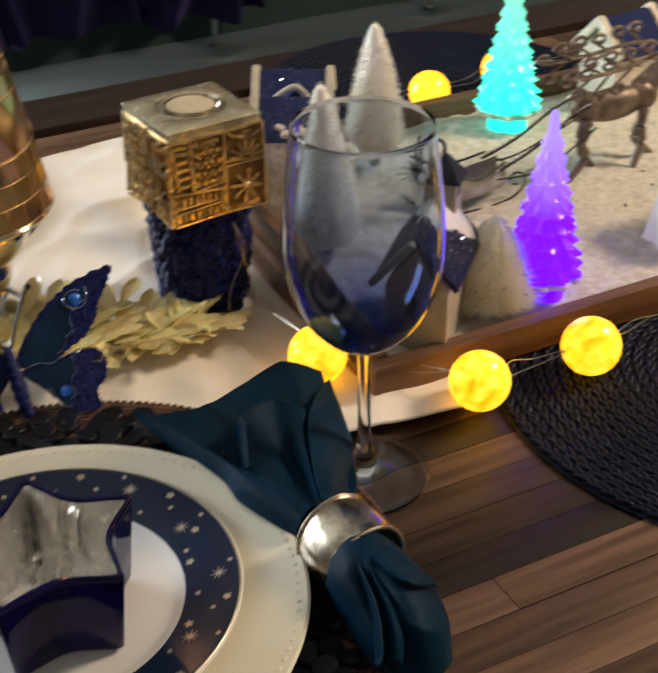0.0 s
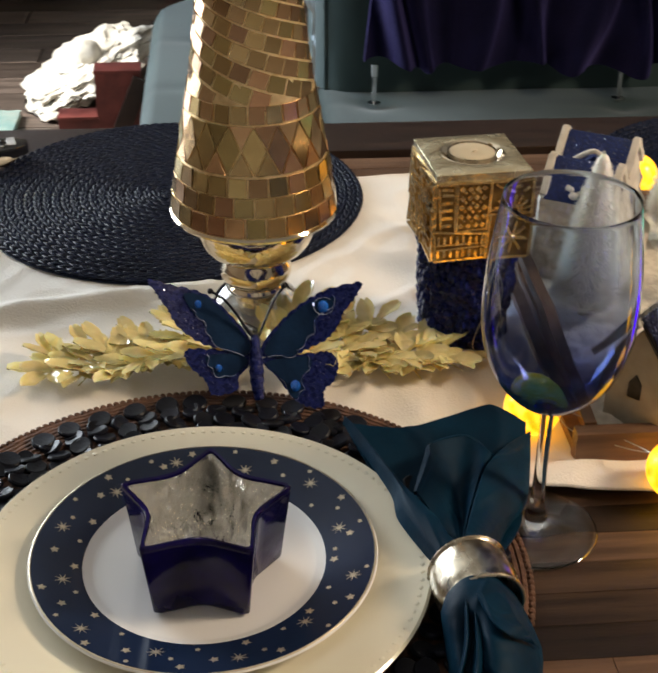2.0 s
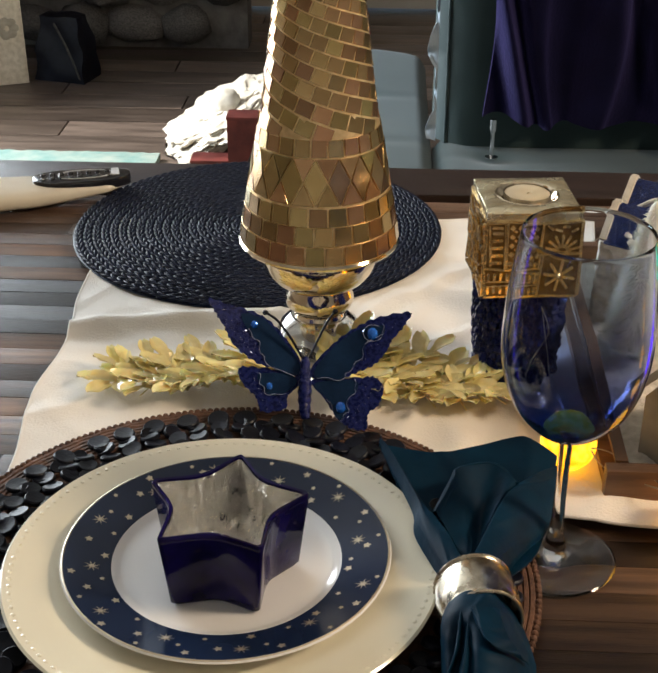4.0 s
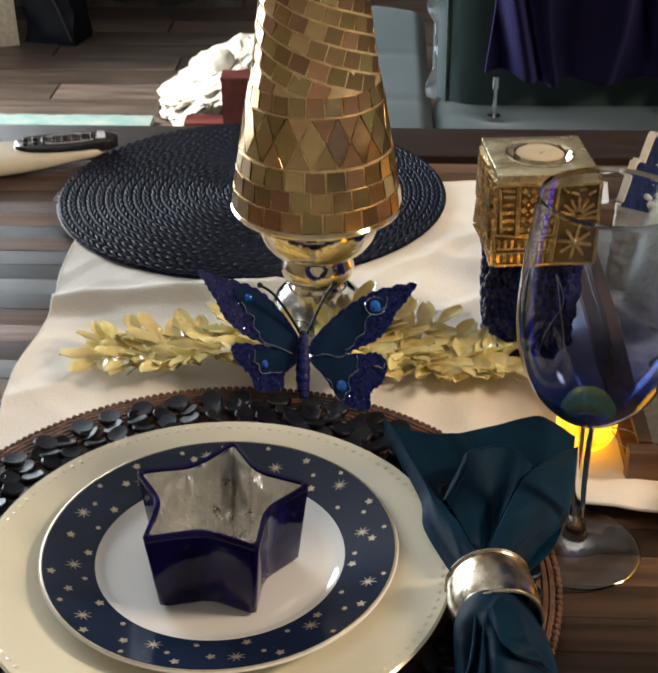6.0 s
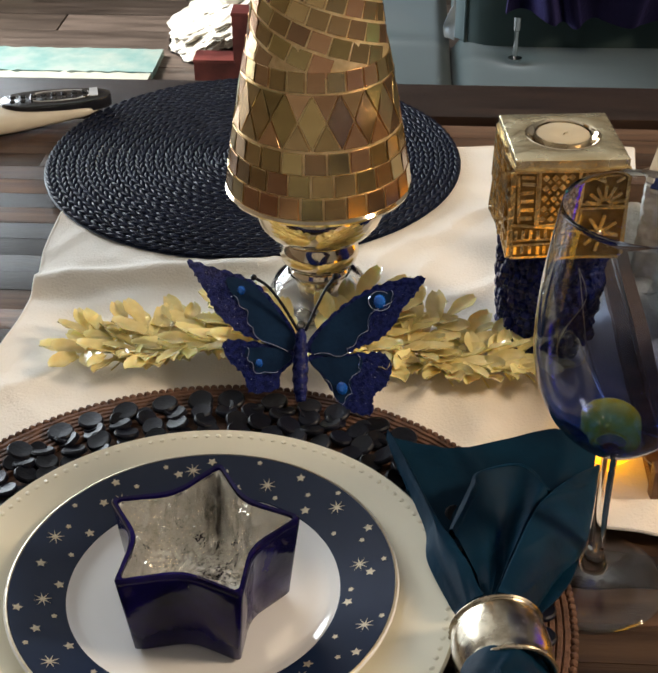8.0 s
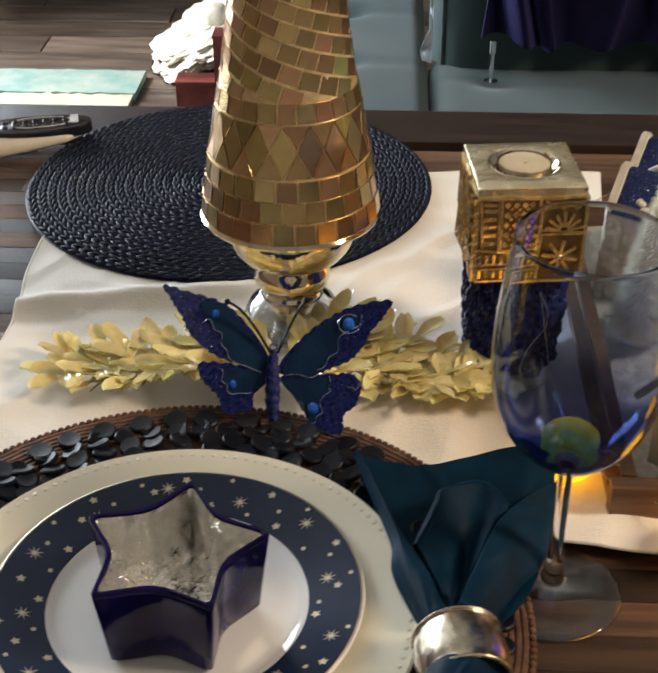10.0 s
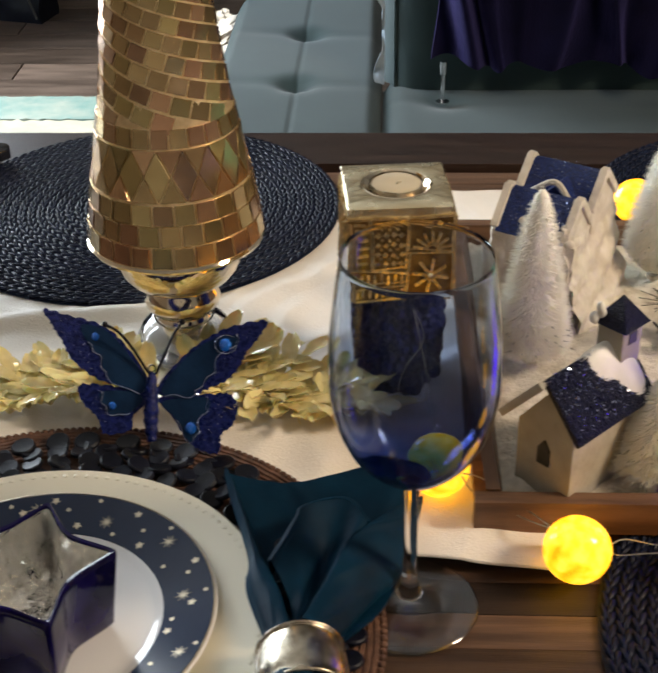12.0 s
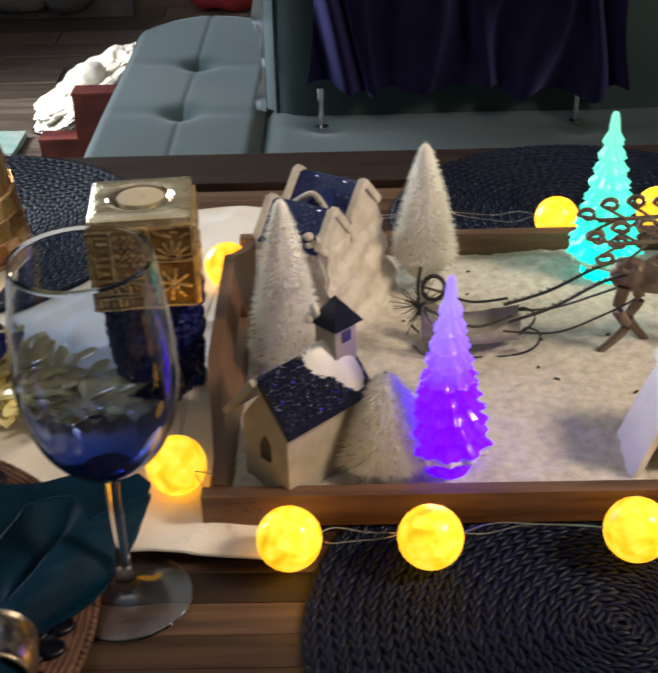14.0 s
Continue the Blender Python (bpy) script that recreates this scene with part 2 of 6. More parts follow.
PLASTER = mat("dim_wall_paint", (0.50, 0.46, 0.41), (0.44, 0.40, 0.355), rough=0.85, scale=3, bump=0.2, bscale=60)
CEILING = mat("ceiling_paint", (0.60, 0.57, 0.53), (0.55, 0.52, 0.48), rough=0.9, scale=3, bump=0.2, bscale=60)
SIDING = mat("cream_clapboard", (0.66, 0.55, 0.35), (0.52, 0.42, 0.25), rough=0.6, scale=50, bump=0.25, bscale=200)
STONE = mat("dark_fieldstone", (0.13, 0.12, 0.11), (0.05, 0.045, 0.042), rough=0.8, scale=14, bump=0.8, bscale=50, rand=0.4)
RUG_TEAL = mat("teal_rug_pile", (0.15, 0.25, 0.225), (0.27, 0.31, 0.265), rough=0.95, scale=16, bump=0.8, bscale=180)
RUG_PALE = mat("pale_rug_pile", (0.46, 0.42, 0.31), (0.31, 0.31, 0.25), rough=0.95, scale=14, bump=0.8, bscale=180)
RED_WOOD = mat("red_brown_wood", (0.17, 0.040, 0.032), (0.09, 0.022, 0.018), rough=0.4, scale=12, stretch=(2, 2, 14), bump=0.15, bscale=60)
WRAP = mat("white_plush_fabric", (0.72, 0.68, 0.60), (0.42, 0.36, 0.28), rough=0.85, scale=22, bump=0.6, bscale=90)
RED_FABRIC = mat("red_fabric", (0.35, 0.02, 0.025), (0.22, 0.012, 0.016), rough=0.8, scale=30, bump=0.3, bscale=200)
TASSEL = mat("pale_blue_trim", (0.34, 0.41, 0.47), (0.25, 0.31, 0.36), rough=0.85, scale=60, bump=0.4, bscale=260)


def mercury_glass(name):
    """Silvered glass whose coating is flecked with dark worn spots in patches."""
    m, nt, b = shader(name)
    patch = noise_node(nt, 55, 2)
    tc = nt.nodes.new("ShaderNodeTexCoord")
    cells = nt.nodes.new("ShaderNodeTexVoronoi")
    cells.inputs["Scale"].default_value = 620
    nt.links.new(tc.outputs["Object"], cells.inputs["Vector"])
    lim = nt.nodes.new("ShaderNodeMapRange")
    lim.inputs["From Min"].default_value, lim.inputs["From Max"].default_value = 0.52, 0.74
    lim.inputs["To Min"].default_value, lim.inputs["To Max"].default_value = 0.0, 0.50
    nt.links.new(patch.outputs["Fac"], lim.inputs["Value"])
    spot = nt.nodes.new("ShaderNodeMath")
    spot.operation = "LESS_THAN"
    nt.links.new(cells.outputs["Distance"], spot.inputs[0])
    nt.links.new(lim.outputs[0], spot.inputs[1])
    silver = ramp_node(nt, noise_node(nt, 130, 4).outputs["Fac"], [(0.3, (0.84, 0.81, 0.75)), (0.7, (0.98, 0.97, 0.94))])
    mix = nt.nodes.new("ShaderNodeMix")
    mix.data_type = "RGBA"
    nt.links.new(spot.outputs[0], mix.inputs["Factor"])
    nt.links.new(silver, mix.inputs[6])
    mix.inputs[7].default_value = (0.05, 0.035, 0.07, 1)
    nt.links.new(mix.outputs[2], b.inputs["Base Color"])
    b.inputs["Metallic"].default_value = 0.86
    b.inputs["Roughness"].default_value = 0.10
    bp = nt.nodes.new("ShaderNodeBump")
    bp.inputs["Strength"].default_value, bp.inputs["Distance"].default_value = 0.9, 0.004
    nt.links.new(noise_node(nt, 120, 3, (1, 1, 0.35)).outputs["Fac"], bp.inputs["Height"])
    nt.links.new(bp.outputs[0], b.inputs["Normal"])
    return m


MERCURY = mercury_glass("mercury_silver")
WINE_GLASS = tinted_glass("blue_tinted_glass", (0.022, 0.075, 0.48), (0.74, 0.83, 0.95), 0.103, 0.195)
CLEAR_GLASS = tinted_glass("clear_glass", (0.95, 0.96, 0.97), (0.95, 0.96, 0.97), 0.0, 0.1)
CLEAR_GLASS.node_tree.nodes["Principled BSDF"].inputs["IOR"].default_value = 1.5


# ---- mesh helpers ----
def part(name, bm, material, parent=None, label="", smooth=True, m=None):
    me = bpy.data.meshes.new(name)
    bm.normal_update()
    bm.to_mesh(me)
    bm.free()
    me.materials.append(material)
    if smooth:
        me.polygons.foreach_set("use_smooth", [True] * len(me.polygons))
        me.set_sharp_from_angle(angle=radians(42))
    return place(name, me, parent, label, m)


def place(name, me, parent=None, label="", m=None):
    ob = new(name, me)
    if m is not None:
        ob.matrix_basis = m
    ob.parent = parent
    if label:
        ob["label"] = label
    return ob


def thing(name, label, category, m=None, group="", kind=""):
    ob = new(name)
    ob.empty_display_size = 0.02
    if m is not None:
        ob.matrix_basis = m
    return tagged(ob, label, category, group, kind)


def box(bm, cx, cy, cz, sx, sy, sz, bevel=0.0, m=None):
    made = bmesh.ops.create_cube(bm, size=1)["verts"]
    mm = Matrix.Translation((cx, cy, cz)) @ Matrix.Diagonal((sx, sy, sz, 1))
    if m is not None:
        mm = m @ mm
    bmesh.ops.transform(bm, matrix=mm, verts=made)
    if bevel:
        edges = list({e for v in made for e in v.link_edges})
        bmesh.ops.bevel(bm, geom=edges, offset=bevel, segments=2, affect="EDGES", profile=0.7)
    return bm


def box_bm(*args, **more):
    return box(bmesh.new(), *args, **more)


def lathe_into(bm, profile, seg=48, cx=0, cy=0, wobble=None):
    rings = []
    for r, z in profile:
        if r < 1e-6:
            rings.append([bm.verts.new((cx, cy, z))])
        else:
            ring = []
            for i in range(seg):
                a = 2 * math.pi * i / seg
                rr = r * (wobble(a, z) if wobble else 1)
                ring.append(bm.verts.new((cx + rr * math.cos(a), cy + rr * math.sin(a), z)))
            rings.append(ring)
    for a, b in zip(rings, rings[1:]):
        for i in range(seg):
            j = (i + 1) % seg
            if len(a) == 1 and len(b) == 1:
                continue
            if len(a) == 1:
                bm.faces.new((a[0], b[i], b[j]))
            elif len(b) == 1:
                bm.faces.new((a[i], b[0], a[j]))
            else:
                bm.faces.new((a[i], b[i], b[j], a[j]))
    bmesh.ops.recalc_face_normals(bm, faces=bm.faces[:])
    return bm


def lathe(profile, seg=48, **more):
    return lathe_into(bmesh.new(), profile, seg, **more)


def smooth_line(points, per=6, closed=False):
    """A Catmull-Rom line through the points."""
    pts = [Vector(p) for p in points]
    n, out = len(pts), []
    for i in range(n if closed else n - 1):
        p0 = pts[(i - 1) % n] if closed or i else pts[0]
        p1, p2 = pts[i], pts[(i + 1) % n]
        p3 = pts[(i + 2) % n] if closed or i + 2 < n else pts[-1]
        for k in range(per):
            t = k / per
            out.append(0.5 * ((2 * p1) + (p2 - p0) * t + (2 * p0 - 5 * p1 + 4 * p2 - p3) * t * t + (3 * p1 - p0 - 3 * p2 + p3) * t ** 3))
    if not closed:
        out.append(pts[-1])
    return out


def tube_into(bm, points, radius, seg=6, taper=None):
    pts = [Vector(p) for p in points]
    rings = []
    for i, p in enumerate(pts):
        d = (pts[min(i + 1, len(pts) - 1)] - pts[max(i - 1, 0)]).normalized()
        side = d.cross(Vector((0, 0, 1)))
        side = side.normalized() if side.length > 1e-4 else Vector((1, 0, 0))
        up = side.cross(d)
        r = radius * (taper(i / (len(pts) - 1)) if taper else 1)
        rings.append([bm.verts.new(p + r * (math.cos(2 * math.pi * k / seg) * side + math.sin(2 * math.pi * k / seg) * up)) for k in range(seg)])
    for a, b in zip(rings, rings[1:]):
        for k in range(seg):
            bm.faces.new((a[k], a[(k + 1) % seg], b[(k + 1) % seg], b[k]))
    for ring, flip in ((rings[0], True), (rings[-1], False)):
        bm.faces.new(ring[::-1] if flip else ring)
    return bm


def tube(points, radius, seg=6, taper=None):
    return tube_into(bmesh.new(), points, radius, seg, taper)


def ball_into(bm, c, r, u=12, v=8, squash=(1, 1, 1)):
    made = bmesh.ops.create_uvsphere(bm, u_segments=u, v_segments=v, radius=r)["verts"]
    bmesh.ops.transform(bm, matrix=Matrix.Translation(c) @ Matrix.Diagonal((*squash, 1)), verts=made)
    return bm


def grid(nu, nv, fn, thick=0.0, closed_u=False):
    """A sheet of nu x nv cells; fn(u, v) in 0..1 gives its points. thick: a back face that far below."""
    bm = bmesh.new()
    layers = []
    for k in range(2 if thick else 1):
        layers.append([[bm.verts.new(Vector(fn(i / nu, j / nv)) - Vector((0, 0, thick * k))) for j in range(nv + 1)] for i in range(nu + 1)])
    for k, g in enumerate(layers):
        for i in range(nu):
            for j in range(nv):
                q = (g[i][j], g[i + 1][j], g[i + 1][j + 1], g[i][j + 1])
                bm.faces.new(q if k == 0 else q[::-1])
    if thick:
        a, b = layers
        rim = [(i, 0) for i in range(nu)] + [(nu, j) for j in range(nv)] + [(i, nv) for i in range(nu, 0, -1)] + [(0, j) for j in range(nv, 0, -1)]
        for p, q in zip(rim, rim[1:] + rim[:1]):
            bm.faces.new((a[p[0]][p[1]], b[p[0]][p[1]], b[q[0]][q[1]], a[q[0]][q[1]]))
    return bm


def slab(outline, z0, z1, bevel=0.0):
    """A plate of the given flat outline between two heights."""
    bm = bmesh.new()
    face = bm.faces.new([bm.verts.new((x, y, z0)) for x, y in outline])
    up = bmesh.ops.extrude_face_region(bm, geom=[face])["geom"]
    bmesh.ops.translate(bm, vec=(0, 0, z1 - z0), verts=[g for g in up if isinstance(g, bmesh.types.BMVert)])
    bmesh.ops.recalc_face_normals(bm, faces=bm.faces[:])
    if bevel:
        bmesh.ops.bevel(bm, geom=[e for e in bm.edges if abs(e.verts[0].co.z - z1) < 1e-6 and abs(e.verts[1].co.z - z1) < 1e-6], offset=bevel, segments=2, affect="EDGES", profile=0.7)
    return bm


def nz(x, y, z=0.0):
    return noise.noise(Vector((x, y, z)))


# ---- room ----
FLOOR_Z = -0.75
CEIL_Z = 1.75


def wall(name, cx, cy, cz, sx, sy, sz):
    return tagged(part(name, box_bm(cx, cy, cz, sx, sy, sz), PLASTER, smooth=False), "dim painted plaster wall of the room", "wall", kind="structure")


wall("wall_north", 0.1, 4.75, 0.5, 6.4, 0.12, 2.5)
wall("wall_south", 0.1, -2.26, 0.5, 6.4, 0.12, 2.5)
wall("wall_east", 3.26, 1.25, 0.5, 0.12, 6.88, 2.5)
# the west wall stands round a wide glazed opening
W = thing("wall_west", "dim painted plaster wall round a bright window", "wall", kind="structure")
for cy, cz, sy, sz in ((-0.53, 0.5, 3.34, 2.5), (4.0, 0.5, 1.4, 2.5), (2.22, 1.55, 2.16, 0.40), (2.22, -0.735, 2.16, 0.03)):
    part("wall_panel", box_bm(-1.96, cy, cz, 0.12, sy, sz), PLASTER, W, smooth=False)
win = thing("window_1", "tall bright glazed patio window", "window", kind="structure")
for cy in (1.17, 2.22, 3.27):
    part("window_frame", box_bm(-1.96, cy, 0.31, 0.06, 0.05, 2.06, 0.004), CHINA, win)
for cz in (-0.70, 1.32):
    part("window_frame", box_bm(-1.955, 2.22, cz, 0.05, 2.04, 0.05, 0.004), CHINA, win)
tagged(part("ceiling", box_bm(0.65, 1.25, CEIL_Z + 0.05, 5.34, 7.1, 0.1), CEILING, smooth=False), "plain pale painted ceiling", "ceiling", kind="structure")
lampshade = thing("pendant_lamp", "warm pendant lamp hanging from the ceiling", "lamp", pose(1.80, -0.17, 0))
part("shade", lathe([(0.02, 1.50), (0.10, 1.49), (0.22, 1.40), (0.23, 1.39), (0.215, 1.40), (0.10, 1.48), (0.02, 1.49)], 40), CHINA, lampshade)
part("cord", tube([(0, 0, 1.49), (0, 0, CEIL_Z)], 0.004, 8), PEWTER, lampshade)

# dark stone chimney breast at the far end of the floor
hearth = thing("stone_wall", "dark rough fieldstone chimney wall", "wall", kind="structure")
part("backing", box_bm(-1.18, 4.10, -0.2, 1.50, 0.14, 1.1), STONE, hearth, smooth=False)
rnd = random.Random(5)
stone_meshes = []
for k in range(5):
    bm = bmesh.new()
    bmesh.ops.create_icosphere(bm, subdivisions=2, radius=1)
    for v in bm.verts:
        v.co *= 1 + 0.22 * nz(v.co.x * 1.5 + k * 9, v.co.y * 1.5, v.co.z * 1.5)
    ob = part("stone", bm, STONE, hearth, m=pose(-1.85, 4.02, -0.66) @ Matrix.Diagonal((0.11, 0.07, 0.075, 1)))
    stone_meshes.append(ob.data)
for row in range(5):
    for i in range(7):
        if row == 0 and i == 0:
            continue
        place("stone", rnd.choice(stone_meshes), hearth, m=pose(-1.85 + 0.2 * i + 0.1 * (row % 2) + rnd.uniform(-0.02, 0.02), 4.02 + rnd.uniform(-0.02, 0.02), -0.66 + 0.15 * row, rnd.uniform(-15, 15), rnd.uniform(-15, 15), rnd.uniform(-20, 20))
              @ Matrix.Diagonal((rnd.uniform(0.09, 0.13), 0.08, rnd.uniform(0.065, 0.085), 1)))

# ---- sofa bed with one half of its back folded flat ----
SEAT_Z = -0.33
sofa = thing("sofa_bed", "grey-teal velvet tufted split-back sofa bed with chrome posts", "sofa", pose(0, 0, FLOOR_Z))


def pad(x0, x1, y0, y1, top, thick, tufts, crown=0.02, round_far=0.0, deep=0.018):
    def fn(u, v):
        x, y = x0 + (x1 - x0) * u, y0 + (y1 - y0) * v
        edge = min(u * (x1 - x0), (1 - u) * (x1 - x0), v * (y1 - y0), (1 - v) * (y1 - y0))
        z = top - 0.030 * max(0, 1 - edge / 0.032) ** 2.2 + crown * 0.3 * nz(x * 3, y * 3)
        for tx, ty in tufts:
            d = math.hypot(x - tx, y - ty)
            z -= deep * math.exp(-(d / 0.032) ** 2)
            z -= deep * 0.045 * math.exp(-((x - tx) / 0.004) ** 2) + deep * 0.16 * math.exp(-((y - ty + 0.10 * (x - tx)) / 0.020) ** 2) * math.exp(-((x - tx) / 0.15) ** 2)
        if round_far and v > 0.5:
            w = (v - 0.5) / 0.5
            shift = round_far * max(0, w - 0.55) ** 2 * 5 * (1 if u < 0.5 else 0.5) * abs(2 * u - 1) ** 2
            y -= shift
        return x, y, z - FLOOR_Z
    bm = grid(96, 84, fn, thick)
    return bm


part("flat_cushion", pad(-0.150, 0.190, 1.16, 2.54, SEAT_Z, 0.16, [(0.022, 1.50), (0.022, 1.822), (0.026, 2.145)], round_far=0.20, deep=0.022), VELVET_TEAL, sofa)
part("seat_cushion", pad(0.192, 1.95, 1.16, 1.86, SEAT_Z, 0.16, [(0.307, 1.724), (0.791, 1.69), (1.27, 1.70)], deep=0.009), VELVET_TEAL, sofa)


def back_fn(u, v):
    # upright half of the back, leaning away, with a rounded left end
    x = 0.195 + 1.75 * u
    z = SEAT_Z + 0.0 + 0.55 * v
    end = max(0, 1 - u * 1.75 / 0.07)
    y = 1.79 + 0.10 * v + 0.05 * end ** 2 + 0.012 * nz(x * 2, z * 3) + 0.05 * max(0, (v - 0.85) / 0.15) ** 2 - 0.02 * math.sin(math.pi * min(1, v * 1.2))
    return x, y, z - FLOOR_Z


bm = grid(60, 24, back_fn)
faces = bm.faces[:]
ext = bmesh.ops.extrude_face_region(bm, geom=faces)["geom"]
bmesh.ops.translate(bm, vec=(0, 0.16, 0), verts=[g for g in ext if isinstance(g, bmesh.types.BMVert)])
bmesh.ops.recalc_face_normals(bm, faces=bm.faces[:])
part("backrest", bm, VELVET_TEAL, sofa)
edge = [Vector(back_fn(0.012, k / 20)) + Vector((0, -0.002, 0)) for k in range(21)]
part("piping", tube(edge, 0.0035, 8), VELVET_TEAL, sofa)
edge = [Vector(back_fn(k / 40, 0.80)) + Vector((0, -0.001, 0)) for k in range(41)]
part("piping", tube(edge, 0.0030, 8), VELVET_TEAL, sofa)
for x in (0.305, 0.790, 1.28):
    part("post", lathe([(0, 0.42), (0.013, 0.42), (0.013, 0.4235), (0.0044, 0.427), (0.0044, 0.474), (0.0068, 0.476), (0.0068, 0.500), (0, 0.500)], 16), CHROME, sofa, "chrome post", m=pose(x, 1.725, 0))


def ruffle_fn(u, v):
    z = SEAT_Z - FLOOR_Z + 0.01 + 0.54 * u
    puff = 0.25 + 0.75 * max(0.0, math.sin(u * 21 + 0.8)) ** 0.6
    wave = math.sin(u * 46) * 0.010 * v + 0.006 * v * nz(u * 30, v * 3, 2)
    return 0.196 - 0.022 * v * puff, 1.792 + 0.10 * u + wave, z + 0.006 * v * math.cos(u * 46)


bm = grid(140, 6, ruffle_fn)
ext = bmesh.ops.extrude_face_region(bm, geom=bm.faces[:])["geom"]
bmesh.ops.translate(bm, vec=(0, 0.002, 0), verts=[g for g in ext if isinstance(g, bmesh.types.BMVert)])
bmesh.ops.recalc_face_normals(bm, faces=bm.faces[:])
part("ruffle", bm, TASSEL, sofa, "pale blue gathered edge ruffle")
for x in (-0.05, 1.85):
    for y in (1.25, 1.75):
        part("leg", box_bm(x, y, 0.13, 0.05, 0.05, 0.26, 0.004), CHROME, sofa)


def throw_fn(u, v):
    x = 0.280 + 0.60 * u
    hang = SEAT_Z + 0.092 + 0.008 * math.sin(u * 11 + 2.4) + 0.006 * math.sin(u * 27) - 0.022 * u
    z = hang + (0.30 - hang) * v
    lean = u + 0.10 * v * math.sin(u * 5 + 1)
    wave = math.sin(lean * 44 + 2.0 * math.sin(v * 2.6 + u * 5))
    fold = 0.030 * math.copysign(abs(wave) ** 0.7, wave) * (0.6 + 0.8 * abs(nz(u * 4, 3.0))) + 0.014 * math.sin(lean * 43 + 3 * v)
    y = 1.690 + 0.07 * v + fold * (1 - 0.45 * v) + 0.018 * nz(x * 6, z * 6)
    return x + 0.020 * math.sin(v * 5 + u * 16) * (1 - 0.4 * v), y, z


bm = grid(150, 44, throw_fn)
ext = bmesh.ops.extrude_face_region(bm, geom=bm.faces[:])["geom"]
bmesh.ops.translate(bm, vec=(0, 0.018, 0), verts=[g for g in ext if isinstance(g, bmesh.types.BMVert)])
bmesh.ops.recalc_face_normals(bm, faces=bm.faces[:])
tagged(part("throw_blanket", bm, THROW), "dark navy plush throw draped over the sofa back", "blanket")

# ---- rug, box of plush fabric, red cloth on the floor ----
rug = thing("rug", "teal and cream pile rug on the wooden floor in sunlight", "rug", pose(-1.22, 2.3, FLOOR_Z))
part("pile_border", grid(80, 16, lambda u, v: (-0.66 + 1.32 * u, 0.34 + 0.17 * v, 0.022 + 0.006 * nz(u * 60, v * 9)), 0.02), RUG_TEAL, rug)
part("pile_field", grid(80, 40, lambda u, v: (-0.66 + 1.315 * u, -0.46 + 0.796 * v, 0.020 + 0.006 * nz(u * 60, v * 40)), 0.018), RUG_PALE, rug)
stairs = thing("pet_stairs", "red-brown wooden stepped pet stair beside the sofa bed", "pet stairs", pose(-0.20, 2.25, FLOOR_Z))
tread_x = ((-0.178, -0.086, 0.205), (-0.086, 0.02, 0.316))
profile = [(-0.178, 0.0)]
for x0, x1, z in tread_x:
    profile += [(x0, z), (x1, z)]
profile += [(0.02, 0.0)]
for y in (0.0, 0.045):
    bm = slab([(x, z) for x, z in profile], 0, 0.012)
    bmesh.ops.triangulate(bm, faces=[f for f in bm.faces if len(f.verts) > 4])
    part("side_panel", bm, RED_WOOD, stairs, smooth=False, m=pose(0, y, 0, 90))
for x0, x1, z in tread_x:
    part("tread", box_bm((x0 + x1) / 2, 0.0165, z + 0.004, x1 - x0 + 0.004, 0.062, 0.008, 0.002), RED_WOOD, stairs)
    part("riser", box_bm(x0 + 0.006, 0.0165, z - 0.056, 0.010, 0.032, 0.108, 0.002), RED_WOOD, stairs)
# dark strip slanting across the front of the side panel
part("diagonal_strip", box_bm(0, 0, 0, 0.040, 0.012, 0.34, 0.002, m=pose(-0.045, -0.022, 0.150, 0, 24)), WOOD_DARK, stairs, "dark diagonal strip")
bm = bmesh.new()
bmesh.ops.create_icosphere(bm, subdivisions=6, radius=1)
for v in bm.verts:
    d = v.co.normalized()
    k = 0.90 + 0.24 * nz(d.x * 2.1 + 4, d.y * 2.1, d.z * 2.1) + 0.12 * nz(d.x * 5, d.y * 5, d.z * 5) + 0.05 * nz(d.x * 12, d.y * 12, d.z * 12) - 0.05 * max(0, 1 - 6 * abs(nz(d.x * 4 + 7, d.y * 4, d.z * 4)))
    v.co = Vector((d.x * 0.200 * k, d.y * 0.26 * k, (d.z * 0.072 + 0.085 * d.x + 0.010 * d.y) * k))
    v.co.z = max(v.co.z + 0.075, 0.0)
tagged(part("plush_fabric", bm, WRAP, m=pose(-0.385, 2.98, FLOOR_Z + 0.004)), "crumpled white plush fabric glowing in the sunlight", "fabric")
bm = bmesh.new()
bmesh.ops.create_icosphere(bm, subdivisions=4, radius=0.042)
for v in bm.verts:
    v.co *= 1 + 0.06 * nz(v.co.x * 40, v.co.y * 40, v.co.z * 40)
tagged(part("plush_ball", bm, WRAP, m=pose(-0.372, 2.90, FLOOR_Z + 0.150)), "round white plush ball on the crumpled fabric", "pompom")
